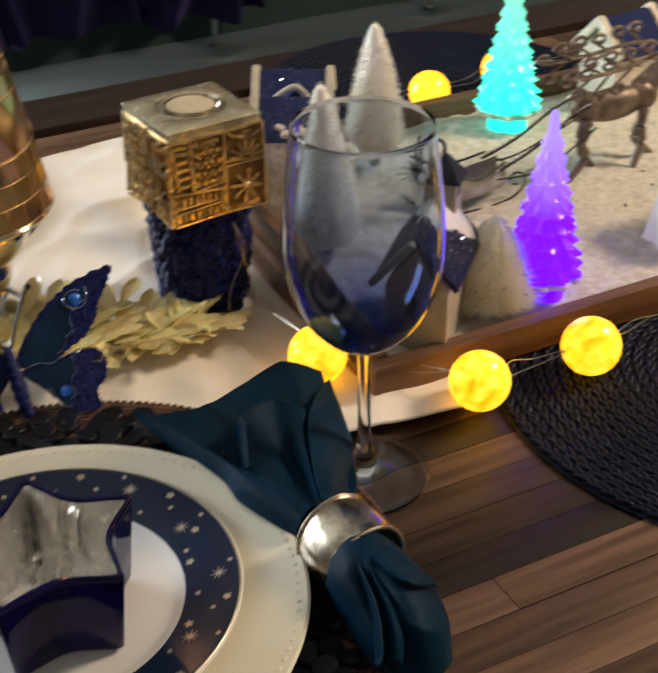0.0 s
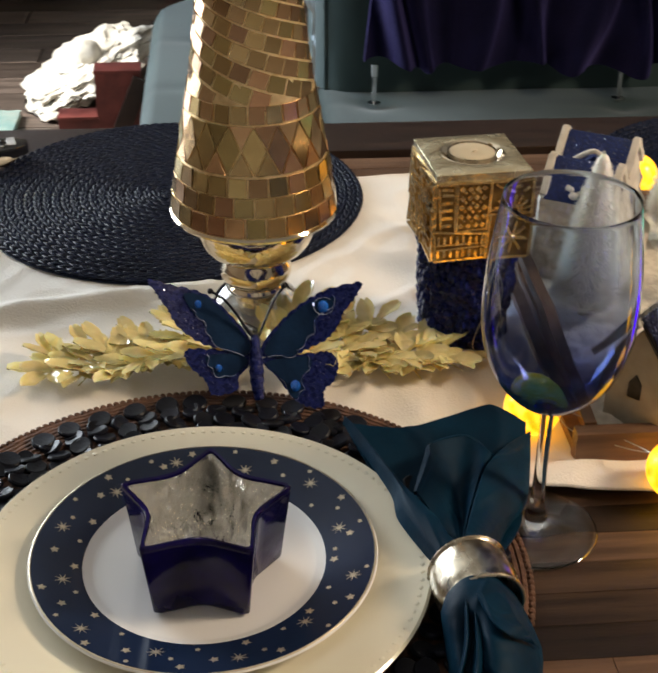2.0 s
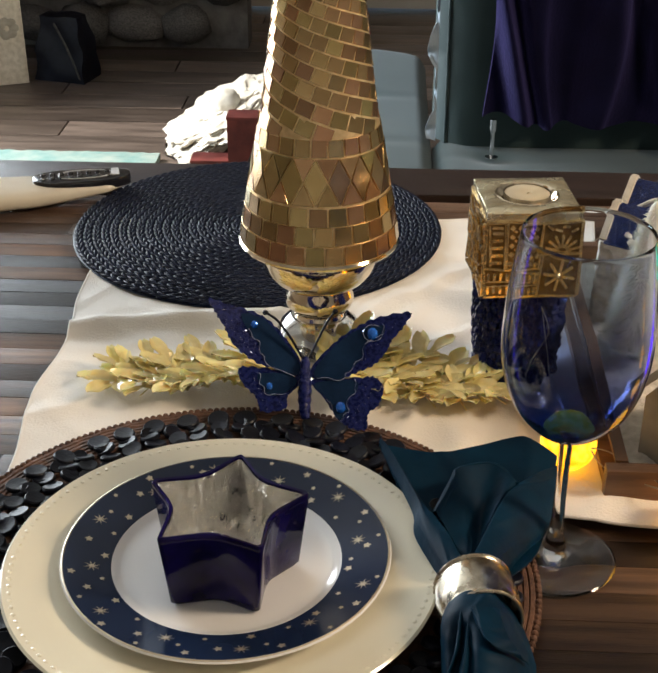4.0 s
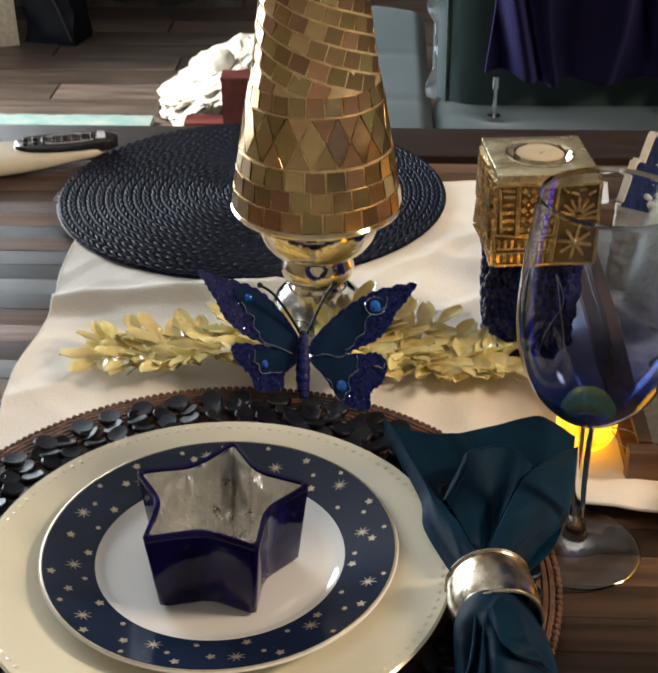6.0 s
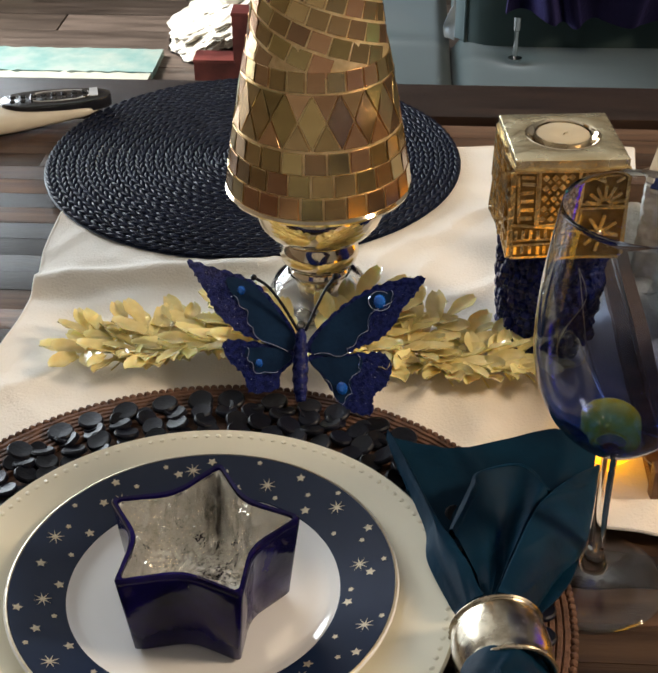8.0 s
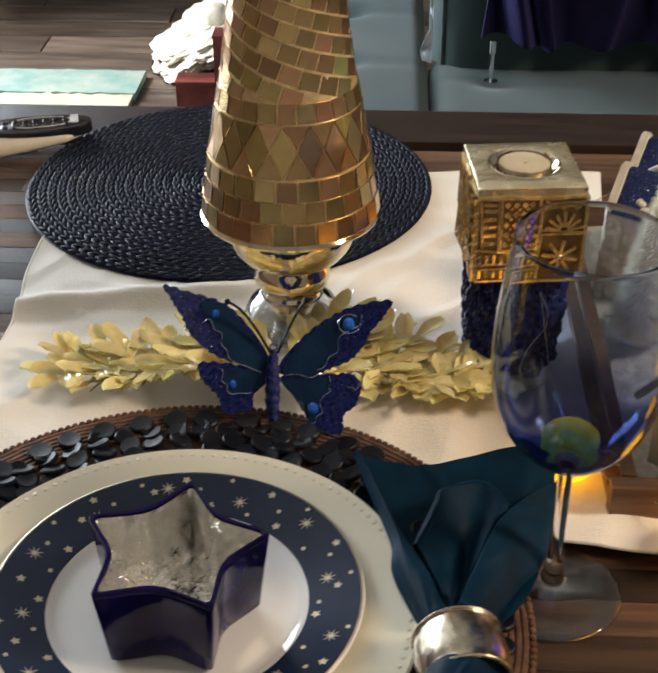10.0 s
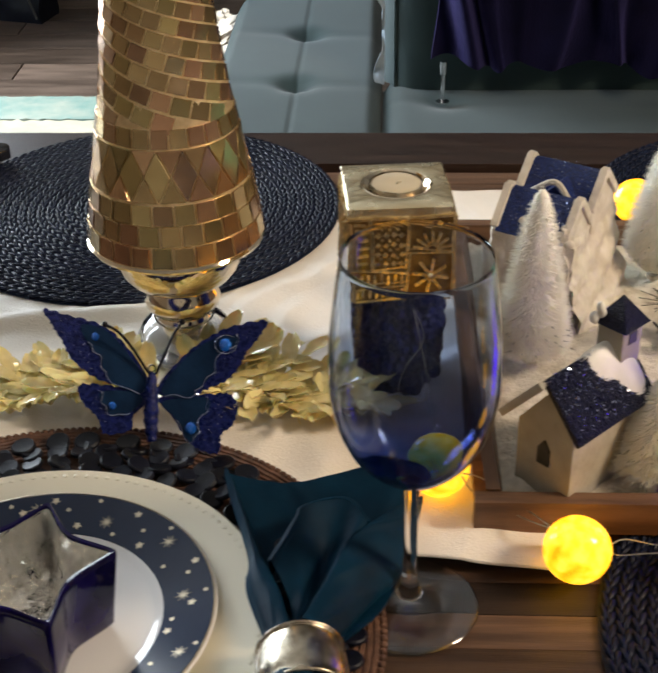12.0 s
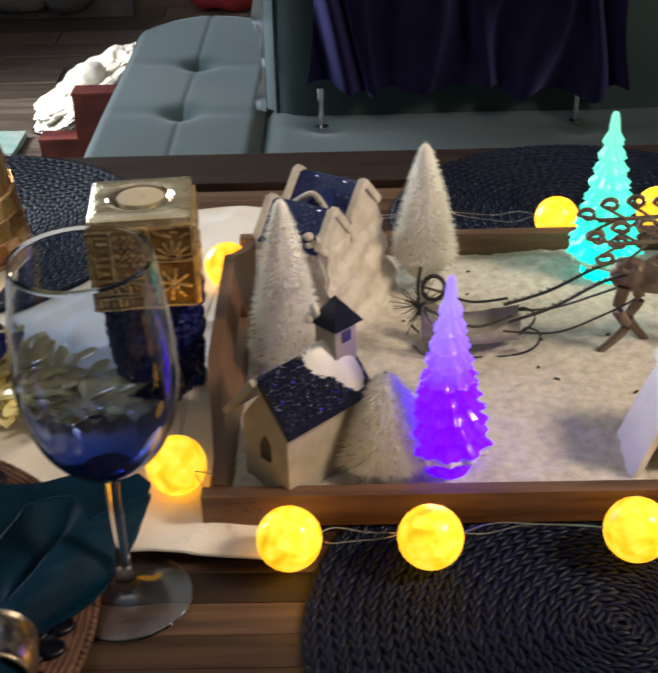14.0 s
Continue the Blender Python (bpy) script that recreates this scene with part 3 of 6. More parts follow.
# cream painted board and a dark bag by the hearth
screen = thing("floral_board", "cream board painted with flowers standing on the floor", "board", pose(-1.262, 3.50, FLOOR_Z, -4, 0, 24))
part("panel", box_bm(0, 0, 0.45, 0.26, 0.03, 0.90, 0.004), CLAY, screen)
rnd = random.Random(9)
for cx, cz in ((0.075, 0.19), (0.03, 0.33), (0.085, 0.44), (0.06, 0.62)):
    bm = bmesh.new()
    for k in range(7):
        a = 2 * math.pi * k / 7
        ball_into(bm, (cx + 0.024 * math.cos(a), -0.0165, cz + 0.024 * math.sin(a)), 0.018, 10, 6, (1, 0.12, 0.8))
    part("painted_flower", bm, TAUPE, screen, "faded brown painted flower")
bag = thing("dark_bag", "dark slouched bag with a grey strap by the hearth", "bag", pose(-1.02, 3.62, FLOOR_Z, 0, 0, -14))
bm = box_bm(0, 0, 0.11, 0.20, 0.13, 0.22)
bmesh.ops.subdivide_edges(bm, edges=bm.edges[:], cuts=7, use_grid_fill=True)
for v in bm.verts:
    t = v.co.z / 0.22
    v.co.x *= 1 - 0.30 * t
    v.co.y *= 1 - 0.45 * t
    v.co += Vector((0.012, 0.010, 0.006)) * nz(v.co.x * 14, v.co.y * 14, v.co.z * 14)
    v.co.z = max(0, v.co.z)
part("body", bm, DISC_DARK, bag)
part("strap", tube(smooth_line([(-0.01, -0.052, 0.20), (0.04, -0.066, 0.12), (0.085, -0.078, 0.02)], 8), 0.0035, 8), PEWTER, bag, "grey fabric strap")
bm = bmesh.new()
ball_into(bm, (0, 0, 0.05), 0.13, 20, 12, (1, 0.7, 0.45))
for v in bm.verts:
    v.co += Vector((0, 0, 1)) * 0.03 * nz(v.co.x * 12, v.co.y * 12, 2)
    v.co.z = max(v.co.z, 0)
tagged(part("red_cushion", bm, RED_FABRIC, m=pose(-0.10, 4.10, FLOOR_Z)), "small soft red cushion on the floor", "cushion")

# ---- table ----
table = thing("dining_table", "dark striped wooden dining table with a plain border", "table", pose(0, 0, 0))
part("substrate", box_bm(0.1, 0.255, -0.032, 2.4, 1.02, 0.036), WOOD_DARK, table, smooth=False)
part("border", box_bm(0.1, 0.735, -0.020, 2.44, 0.085, 0.040, 0.004), WOOD_DARK, table)
part("border", box_bm(0.1, -0.275, -0.020, 2.44, 0.06, 0.040, 0.004), WOOD_DARK, table)
part("apron", box_bm(0.1, 0.62, -0.10, 2.1, 0.025, 0.10, 0.003), WOOD_DARK, table)
part("apron", box_bm(0.1, -0.16, -0.10, 2.1, 0.025, 0.10, 0.003), WOOD_DARK, table)
for x in (-0.98, 1.18):
    for y in (-0.18, 0.66):
        part("leg", box_bm(x, y, -0.40, 0.07, 0.07, 0.70, 0.005), WOOD_DARK, table)

# ---- linen runner ----
HEM = 0.0035


def runner_fn(u, v):
    x0 = -0.178 - 0.012 * v + 0.004 * math.sin(v * 17)
    x1 = 0.322 + 0.012 * math.sin(v * 6)
    y0 = 0.066 + 0.006 * math.sin(u * 11) + 0.012 * max(0, 0.25 - u)
    x = x0 + (x1 - x0) * u
    y = y0 + (0.606 - y0) * v + 0.004 * math.sin(u * 9)
    z = HEM + 0.0016 * (1 + nz(x * 9, y * 9)) + 0.0075 * math.exp(-((y - 0.335 - 0.22 * (x + 0.18)) / 0.012) ** 2) * max(0, min(1, (0.08 - x) / 0.12))
    z += 0.0026 * max(0, 1 - 5 * abs(nz(x * 7 + 3, y * 9 + 1))) + 0.0016 * max(0, 1 - 4 * abs(nz(x * 16 + 9, y * 13, 2.0)))
    z += 0.0025 * max(0, nz(x * 14 + 3, y * 22)) + 0.004 * math.exp(-((v) / 0.05) ** 2)
    return x, y, z


runner = thing("table_runner", "cream linen table runner with soft creases", "table runner")
part("cloth", grid(170, 170, runner_fn, 0.003), LINEN, runner)
for line in ([runner_fn(k / 60, 0.0) for k in range(61)], [runner_fn(k / 60, 1.0) for k in range(61)], [runner_fn(0.0, k / 60) for k in range(61)], [runner_fn(1.0, k / 60) for k in range(61)]):
    part("hem", tube([(x, y, z - 0.0010) for x, y, z in line], 0.0015, 7), LINEN, runner)


# ---- round placemats ----
def weave_bm():
    rnd = random.Random(2)
    verts, faces = [], []
    ring, step = 0.0, 0.0088
    shape = [(a, b) for a in (-1, -0.45, 0.45, 1) for b in range(5)]
    r = 0.006
    while r < 0.187:
        n = max(6, int(2 * math.pi * r / 0.0105))
        for k in range(n * 2):
            side = 1 if k % 2 else -1
            a = 2 * math.pi * (k / (2 * n)) + 0.3 * r * 100
            base = len(verts)
            ca, sa = math.cos(a), math.sin(a)
            for la in (-1.0, -0.5, 0.5, 1.0):
                for q in range(5):
                    t = 2 * math.pi * q / 5
                    w = 0.0020 * (0.35 if abs(la) == 1 else 1)
                    along, across = la * 0.0066, w * math.cos(t) + side * 0.0021 - la * side * 0.0016
                    z = 0.0032 + w * 0.85 * math.sin(t) + 0.0009 * (1 - la * la) + 0.0003 * rnd.random()
                    rr = r + across
                    verts.append((rr * ca - along * sa, rr * sa + along * ca, z))
            for j in range(3):
                for q in range(5):
                    p = base + j * 5
                    faces.append((p + q, p + (q + 1) % 5, p + 5 + (q + 1) % 5, p + 5 + q))
        r += step
    me = bpy.data.meshes.new("weave")
    me.from_pydata(verts, [], faces)
    me.materials.append(NAVY_WEAVE)
    me.polygons.foreach_set("use_smooth", [True] * len(me.polygons))
    return me


placemat = thing("round_placemat", "round black woven placemat with a braided spiral", "placemat", pose(-0.036, 0.569, 0.0065) @ Matrix.Diagonal((1.02, 1.02, 1, 1)), "black woven placemats")
tagged(place("braid", weave_bm(), placemat), kind="stuff")
part("backing", lathe([(0, 0.0005), (0.185, 0.0005), (0.188, 0.0018), (0.185, 0.0030), (0, 0.0030)], 96), NAVY_WEAVE, placemat)
copy_thing(placemat, pose(0.515, 0.004, 0.0, 0, 0, 40))
copy_thing(placemat, pose(0.588, 0.580, 0.0, 0, 0, 75))

charger_mat = thing("disc_placemat", "round placemat of dark wooden discs on brown rope backing", "placemat", pose(0, 0, 0.0075))
part("backing", lathe([(0, 0), (0.1975, 0), (0.2010, 0.002), (0.1975, 0.0030), (0, 0.0030)], 120), ROPE, charger_mat, "coiled brown rope backing")
for r0 in (0.1955, 0.1915, 0.1875, 0.1835, 0.1790, 0.1745, 0.1700):
    ring = [(r0 * math.cos(a), r0 * math.sin(a), 0.0034 + 0.0004 * math.sin(a * 61)) for a in [2 * math.pi * k / 160 for k in range(161)]]
    part("rope_coil", tube(ring, 0.0022, 6), ROPE, charger_mat)
bm = bmesh.new()
for k in range(250):
    a = 2 * math.pi * k / 250
    ball_into(bm, (0.1993 * math.cos(a), 0.1993 * math.sin(a), 0.0034), 0.0027, 6, 5, (1, 1, 0.9))
tagged(part("edging", bm, ROPE, charger_mat, "knotted brown rope edge"), kind="stuff")
disc_ob = None
rnd = random.Random(8)
for r, n, off, z, size in ((0.1800, 47, 0, 0.0080, 0.94), (0.1680, 60, 0.5, 0.0076, 0.82), (0.1570, 56, 0.2, 0.0082, 0.84), (0.1470, 50, 0.4, 0.0070, 0.86), (0.1735, 60, 0.5, 0.0064, 0.74)):
    for k in range(n):
        a = 2 * math.pi * (k + off + rnd.uniform(-0.12, 0.12)) / n
        m = pose((r + rnd.uniform(-0.0015, 0.0015)) * math.cos(a), r * math.sin(a), z, rnd.uniform(-9, 9) * (1 if size > 0.9 else 2.4), rnd.uniform(-9, 9) * (1 if size > 0.9 else 2.4), math.degrees(a)) @ Matrix.Diagonal((size, size, 1, 1))
        if disc_ob is None:
            disc_ob = part("disc", lathe([(0, -0.0022), (0.0084, -0.0022), (0.0094, -0.0014), (0.0094, 0.0004), (0.0084, 0.0014), (0.0040, 0.0011), (0, 0.0010)], 20), DISC_DARK, charger_mat, smooth=False, m=m)
        else:
            place("disc", disc_ob.data, charger_mat, m=m @ Matrix.Diagonal((rnd.uniform(0.9, 1.08), rnd.uniform(0.9, 1.05), 1, 1)))

# ---- plates ----
plate = thing("dinner_plate", "cream white dinner plate with a beaded rim", "plate", pose(-0.001, -0.0128, 0.0165) @ Matrix.Diagonal((1.014, 1.018, 1, 1)))
part("dish", lathe([(0, 0.001), (0.082, 0.0), (0.092, 0.002), (0.112, 0.008), (0.1345, 0.0135), (0.136, 0.0150), (0.1345, 0.0162), (0.112, 0.0115), (0.096, 0.0062), (0.086, 0.0042), (0, 0.0045)], 128), CHINA, plate)
bm = bmesh.new()
for k in range(120):
    a = 2 * math.pi * k / 120
    ball_into(bm, (0.1303 * math.cos(a), 0.1303 * math.sin(a), 0.0152), 0.0016, 8, 5, (1.15, 1.15, 0.34))
tagged(part("beading", bm, CHINA, plate), kind="stuff")

PLATE_Z = 0.0215
salad = thing("salad_plate", "white plate with a navy band of printed silver stars", "plate", pose(0.0005, -0.0040, PLATE_Z) @ Matrix.Diagonal((0.994, 0.996, 1, 1)))
part("dish", lathe([(0, 0.0), (0.058, 0.0), (0.066, 0.0015), (0.09, 0.006), (0.1048, 0.0100), (0.1056, 0.0108), (0.1048, 0.0118), (0.1036, 0.0116), (0.0735, 0.0040), (0.0715, 0.0034), (0.0690, 0.0022), (0.0665, 0.0015), (0.060, 0.0013), (0, 0.0013)], 128), CHINA_WELL, salad)
part("band", lathe([(0.0738, 0.0041), (0.0741, 0.0046), (0.1030, 0.0120), (0.1034, 0.0115)], 128), NAVY_GLAZE, salad, "glossy navy glazed band")
part("rim_line", lathe([(0.1034, 0.0117), (0.1036, 0.0122), (0.1042, 0.0122), (0.1046, 0.0119)], 128), STAR_GOLD, salad, "thin silver rim line")


def star_bm(rays, r, inner, h=0.00008):
    pts = []
    for k in range(2 * rays):
        a = math.pi * k / rays
        q = r if k % 2 == 0 else inner * r
        pts.append((q * math.cos(a), q * math.sin(a)))
    return slab(pts, -h, h)


rnd = random.Random(11)
prints = {}
spots = [(k * 30 + 12, 0.0885 + (0.004 if k % 2 else -0.003), "burst") for k in range(12)]
for k in range(64):
    spots.append((k * 5.6 + rnd.uniform(-1.6, 1.6), (0.0795, 0.0905, 0.0985)[k % 3] + rnd.uniform(-0.0015, 0.0015), "star" if k % 2 else "dot"))
kept = []
for deg, r, kind in spots:
    p = Vector((r * math.cos(radians(deg)), r * math.sin(radians(deg))))
    if any((p - q).length < 0.0085 for q in kept):
        continue
    kept.append(p)
    z = 0.0046 + (r - 0.0741) * (0.0074 / 0.0289) + 0.00012
    m = pose(p.x, p.y, z) @ pose(0, 0, 0, 0, 0, deg) @ pose(0, 0, 0, 0, -14.3, 0)
    if kind not in prints:
        bm = {"burst": lambda: star_bm(8, 0.0052, 0.22), "star": lambda: star_bm(5, 0.0030, 0.5), "dot": lambda: star_bm(5, 0.0018, 0.6)}[kind]()
        prints[kind] = part("printed_star", bm, STAR_GOLD, salad, smooth=False, m=m).data
    else:
        place("printed_star", prints[kind], salad, m=m @ pose(0, 0, 0, 0, 0, rnd.uniform(0, 70)))

# ---- star votive ----
votive = thing("star_votive", "cobalt glass star votive with mottled mercury silver inside", "candle holder", pose(0.002, -0.0155, PLATE_Z + 0.0014, 0, 0, -5))


def star_ring(r_out, r_in, n=10):
    corners = []
    for k in range(10):
        a = math.pi / 2 + math.pi * k / 5
        r = r_out if k % 2 == 0 else r_in
        corners.append(Vector((r * math.cos(a), r * math.sin(a), 0)))
    out = []
    for k in range(10):
        p, q, s = corners[k - 1], corners[k], corners[(k + 1) % 10]
        w = 0.13 if k % 2 == 0 else 0.30
        a, b = q.lerp(p, w), q.lerp(s, w)
        for t in (0.0, 0.25, 0.5, 0.75, 1.0):
            out.append(a * (1 - t) ** 2 + q * 2 * t * (1 - t) + b * t * t)
    return out


def star_shell(rows, cap_first=False, cap_last=False):
    bm = bmesh.new()
    rings = [[bm.verts.new((p.x, p.y, z)) for p in star_ring(ro, ri)] for ro, ri, z in rows]
    for a, b in zip(rings, rings[1:]):
        for i in range(len(a)):
            j = (i + 1) % len(a)
            bm.faces.new((a[i], a[j], b[j], b[i]))
    if cap_first:
        bm.faces.new(rings[0][::-1])
    if cap_last:
        bm.faces.new(rings[-1])
    return bm


part("glass", star_shell([(0.044, 0.0265, 0.0), (0.0475, 0.0285, 0.003), (0.0505, 0.0305, 0.025), (0.0540, 0.0330, 0.050), (0.0543, 0.0333, 0.0535), (0.0530, 0.0322, 0.0550), (0.0505, 0.0302, 0.0545), (0.0500, 0.0298, 0.0515)], cap_first=True), COBALT, votive)
# the lining: finely ridged from top to bottom, each ridge a little uneven
rnd = random.Random(41)
ridge = [rnd.choice((-1.0, -0.3, 0.2, 1.0)) * rnd.uniform(0.3, 1.0) for k in range(75)]
bm = bmesh.new()
rings = []
for ro, ri, z in ((0.0499, 0.0297, 0.0530), (0.0490, 0.0290, 0.0480), (0.0478, 0.0281, 0.0400), (0.0462, 0.0270, 0.0300), (0.0447, 0.0258, 0.0200), (0.0432, 0.0248, 0.0120), (0.0405, 0.0235, 0.0085)):
    base = star_ring(ro, ri)
    line = []
    for k in range(50):
        for t in (0, 1 / 3, 2 / 3):
            line.append(base[k].lerp(base[(k + 1) % 50], t))
    depth = 0.0 if z > 0.05 or z < 0.009 else 0.0026
    rings.append([bm.verts.new((p * (1 - depth * (ridge[k // 2] + 0.9 * nz(k * 0.5, z * 190)) / p.length)).to_tuple()[:2] + (z,)) for k, p in enumerate(line)])
for a, b in zip(rings, rings[1:]):
    for k in range(150):
        bm.faces.new((a[k], a[(k + 1) % 150], b[(k + 1) % 150], b[k]))
mid = bm.verts.new((0, 0, 0.0075))
for k in range(150):
    bm.faces.new((rings[-1][k], rings[-1][(k + 1) % 150], mid))
part("lining", bm, MERCURY, votive, "speckled mercury silver lining", smooth=False)


def chips(count, s0, s1, tilt, walls):
    """Small chips strewn over the bottom and the lower walls of the lining."""
    bm = bmesh.new()
    for k in range(count):
        t = rnd.random() ** 1.6 if walls and k % 2 else 0.0
        z = 0.0092 + 0.038 * t
        edge = star_ring(0.0425 + 0.006 * t, 0.0240 + 0.0045 * t)
        p = rnd.choice(edge).lerp(rnd.choice(edge), 0.0 if t > 0.02 else rnd.uniform(0, 0.5)) * (0.985 if t > 0.02 else rnd.uniform(0.2, 0.95))
        s = rnd.uniform(s0, s1)
        box(bm, 0, 0, 0, s, s * rnd.uniform(0.5, 1), s * rnd.uniform(0.4, 0.9), m=pose(p.x, p.y, z, rnd.uniform(-tilt, tilt), rnd.uniform(-tilt, tilt), rnd.uniform(0, 180)))
    return bm


# tilted chrome chips added to stand in for the glints on the lining
tagged(part("glint", chips(150, 0.0006, 0.0018, 50, True), CHROME, votive, "chrome flecks added for glints", smooth=False), kind="stuff")
bm = chips(110, 0.0005, 0.0012, 20, False)
tagged(part("speckle", bm, PEWTER, votive, "dark worn speckles", smooth=False), kind="stuff")

# ---- wine glass ----
glass = thing("wine_glass", "empty stemmed wine glass shading to cobalt blue", "wine glass", pose(0.2145, 0.037, 0.0005))
part("stem", lathe([(0.0042, 0.0940), (0.0040, 0.082), (0.0039, 0.05), (0.0046, 0.024), (0.0080, 0.0120), (0.020, 0.0055), (0.038, 0.0028), (0.0400, 0.0030), (0.0410, 0.0022), (0.0400, 0.0008), (0.020, 0.0012), (0, 0.0016)], 64), CLEAR_GLASS, glass, "clear glass stem and foot")
outer = [(0, 0.0942), (0.0046, 0.0945), (0.0085, 0.0965), (0.0150, 0.1005), (0.0240, 0.1075), (0.0345, 0.120), (0.0415, 0.136), (0.0452, 0.153), (0.0460, 0.170), (0.0448, 0.194), (0.0420, 0.218), (0.0392, 0.237), (0.0388, 0.2380), (0.0384, 0.2372)]
inner = [(0.0413, 0.218), (0.0441, 0.194), (0.0453, 0.170), (0.0445, 0.153), (0.0407, 0.1365), (0.0338, 0.1209), (0.0230, 0.1084), (0.0110, 0.1004), (0, 0.0984)]
fine = [(max(0, p.x), p.y) for p in smooth_line([(r, z, 0) for r, z in outer[1:]], 5)][:-5] + [(max(0, p.x), p.y) for p in smooth_line([(r, z, 0) for r, z in outer[-1:] + inner], 5)]
fine = [outer[0]] + fine[:-1] + [(0, 0.0984)]
part("bowl", lathe(fine, 96), WINE_GLASS, glass, "blue tinted glass bowl")

# ---- navy bead tumbler with the gold tealight cube on it ----
tumbler = thing("beaded_tumbler", "dark navy glass tumbler wrapped in glitter beads and thread", "tumbler", pose(0.207, 0.283, 0.0065))
part("cup", lathe([(0, 0), (0.027, 0), (0.030, 0.004), (0.0335, 0.03), (0.036, 0.085), (0.033, 0.087), (0.031, 0.03), (0, 0.02)], 48), NAVY_GLITTER, tumbler)
bm = bmesh.new()
rnd = random.Random(4)
for row in range(12):
    z = 0.006 + row * 0.0070
    r = 0.0298 + 0.0063 * z / 0.085
    for k in range(30):
        a = 2 * math.pi * (k + 0.5 * (row % 2) + rnd.uniform(-0.3, 0.3)) / 30
        ball_into(bm, (r * math.cos(a), r * math.sin(a), z + rnd.uniform(-0.0018, 0.0018)), rnd.uniform(0.0024, 0.0062), 6, 4, (1, 1, rnd.uniform(0.7, 1.5)))
tagged(part("beading", bm, NAVY_GLITTER, tumbler, "navy glitter beads", smooth=False), kind="stuff")
loop = smooth_line([(0.012, -0.0385, 0.080), (0.020, -0.0375, 0.055), (0.006, -0.0420, 0.030), (0.002, -0.046, 0.012), (0.016, -0.045, 0.003), (0.024, -0.0420, 0.012), (0.017, -0.0400, 0.055), (0.012, -0.0385, 0.080)], 8)
part("thread", tube(loop, 0.0004, 5), WIRE, tumbler, "loose silver thread")

cube = thing("tealight_cube", "embossed gold cube tealight holder on the navy tumbler", "candle holder", pose(0.206, 0.279, 0.0945, 0, 0, 5.5))
H = 0.0365
part("body", box_bm(0, 0, 0.0315, 2 * H, 2 * H, 0.063, 0.0012), ANTIQUE_GOLD, cube, "antiqued dark gold ground of the relief")
bm = bmesh.new()
rows = []
for shape in ((0, 0.0634), (0, 0.0705), (1, 0.0715), (2, 0.0722), (3, 0.0715), (4, 0.0634)):
    ring = []
    for k in range(48):
        a = 2 * math.pi * k / 48
        c, s = math.cos(a), math.sin(a)
        q = 1 / max(abs(c), abs(s))
        r = {0: H * 0.998 * q, 1: H * 0.965 * q, 2: 0.0255, 3: 0.0235, 4: 0.0195}[shape[0]]
        ring.append(bm.verts.new((r * c, r * s, shape[1])))
    rows.append(ring)
for a, b in zip(rows, rows[1:]):
    for k in range(48):
        bm.faces.new((a[k], a[(k + 1) % 48], b[(k + 1) % 48], b[k]))
part("top", bm, PALE_GOLD, cube, "pale brushed gold top")
part("recess", lathe([(0.0250, 0.0723), (0.0242, 0.0727), (0.0232, 0.0722), (0.0200, 0.0645), (0.0192, 0.0640)], 48), GOLD, cube, "polished gold recess round the candle")


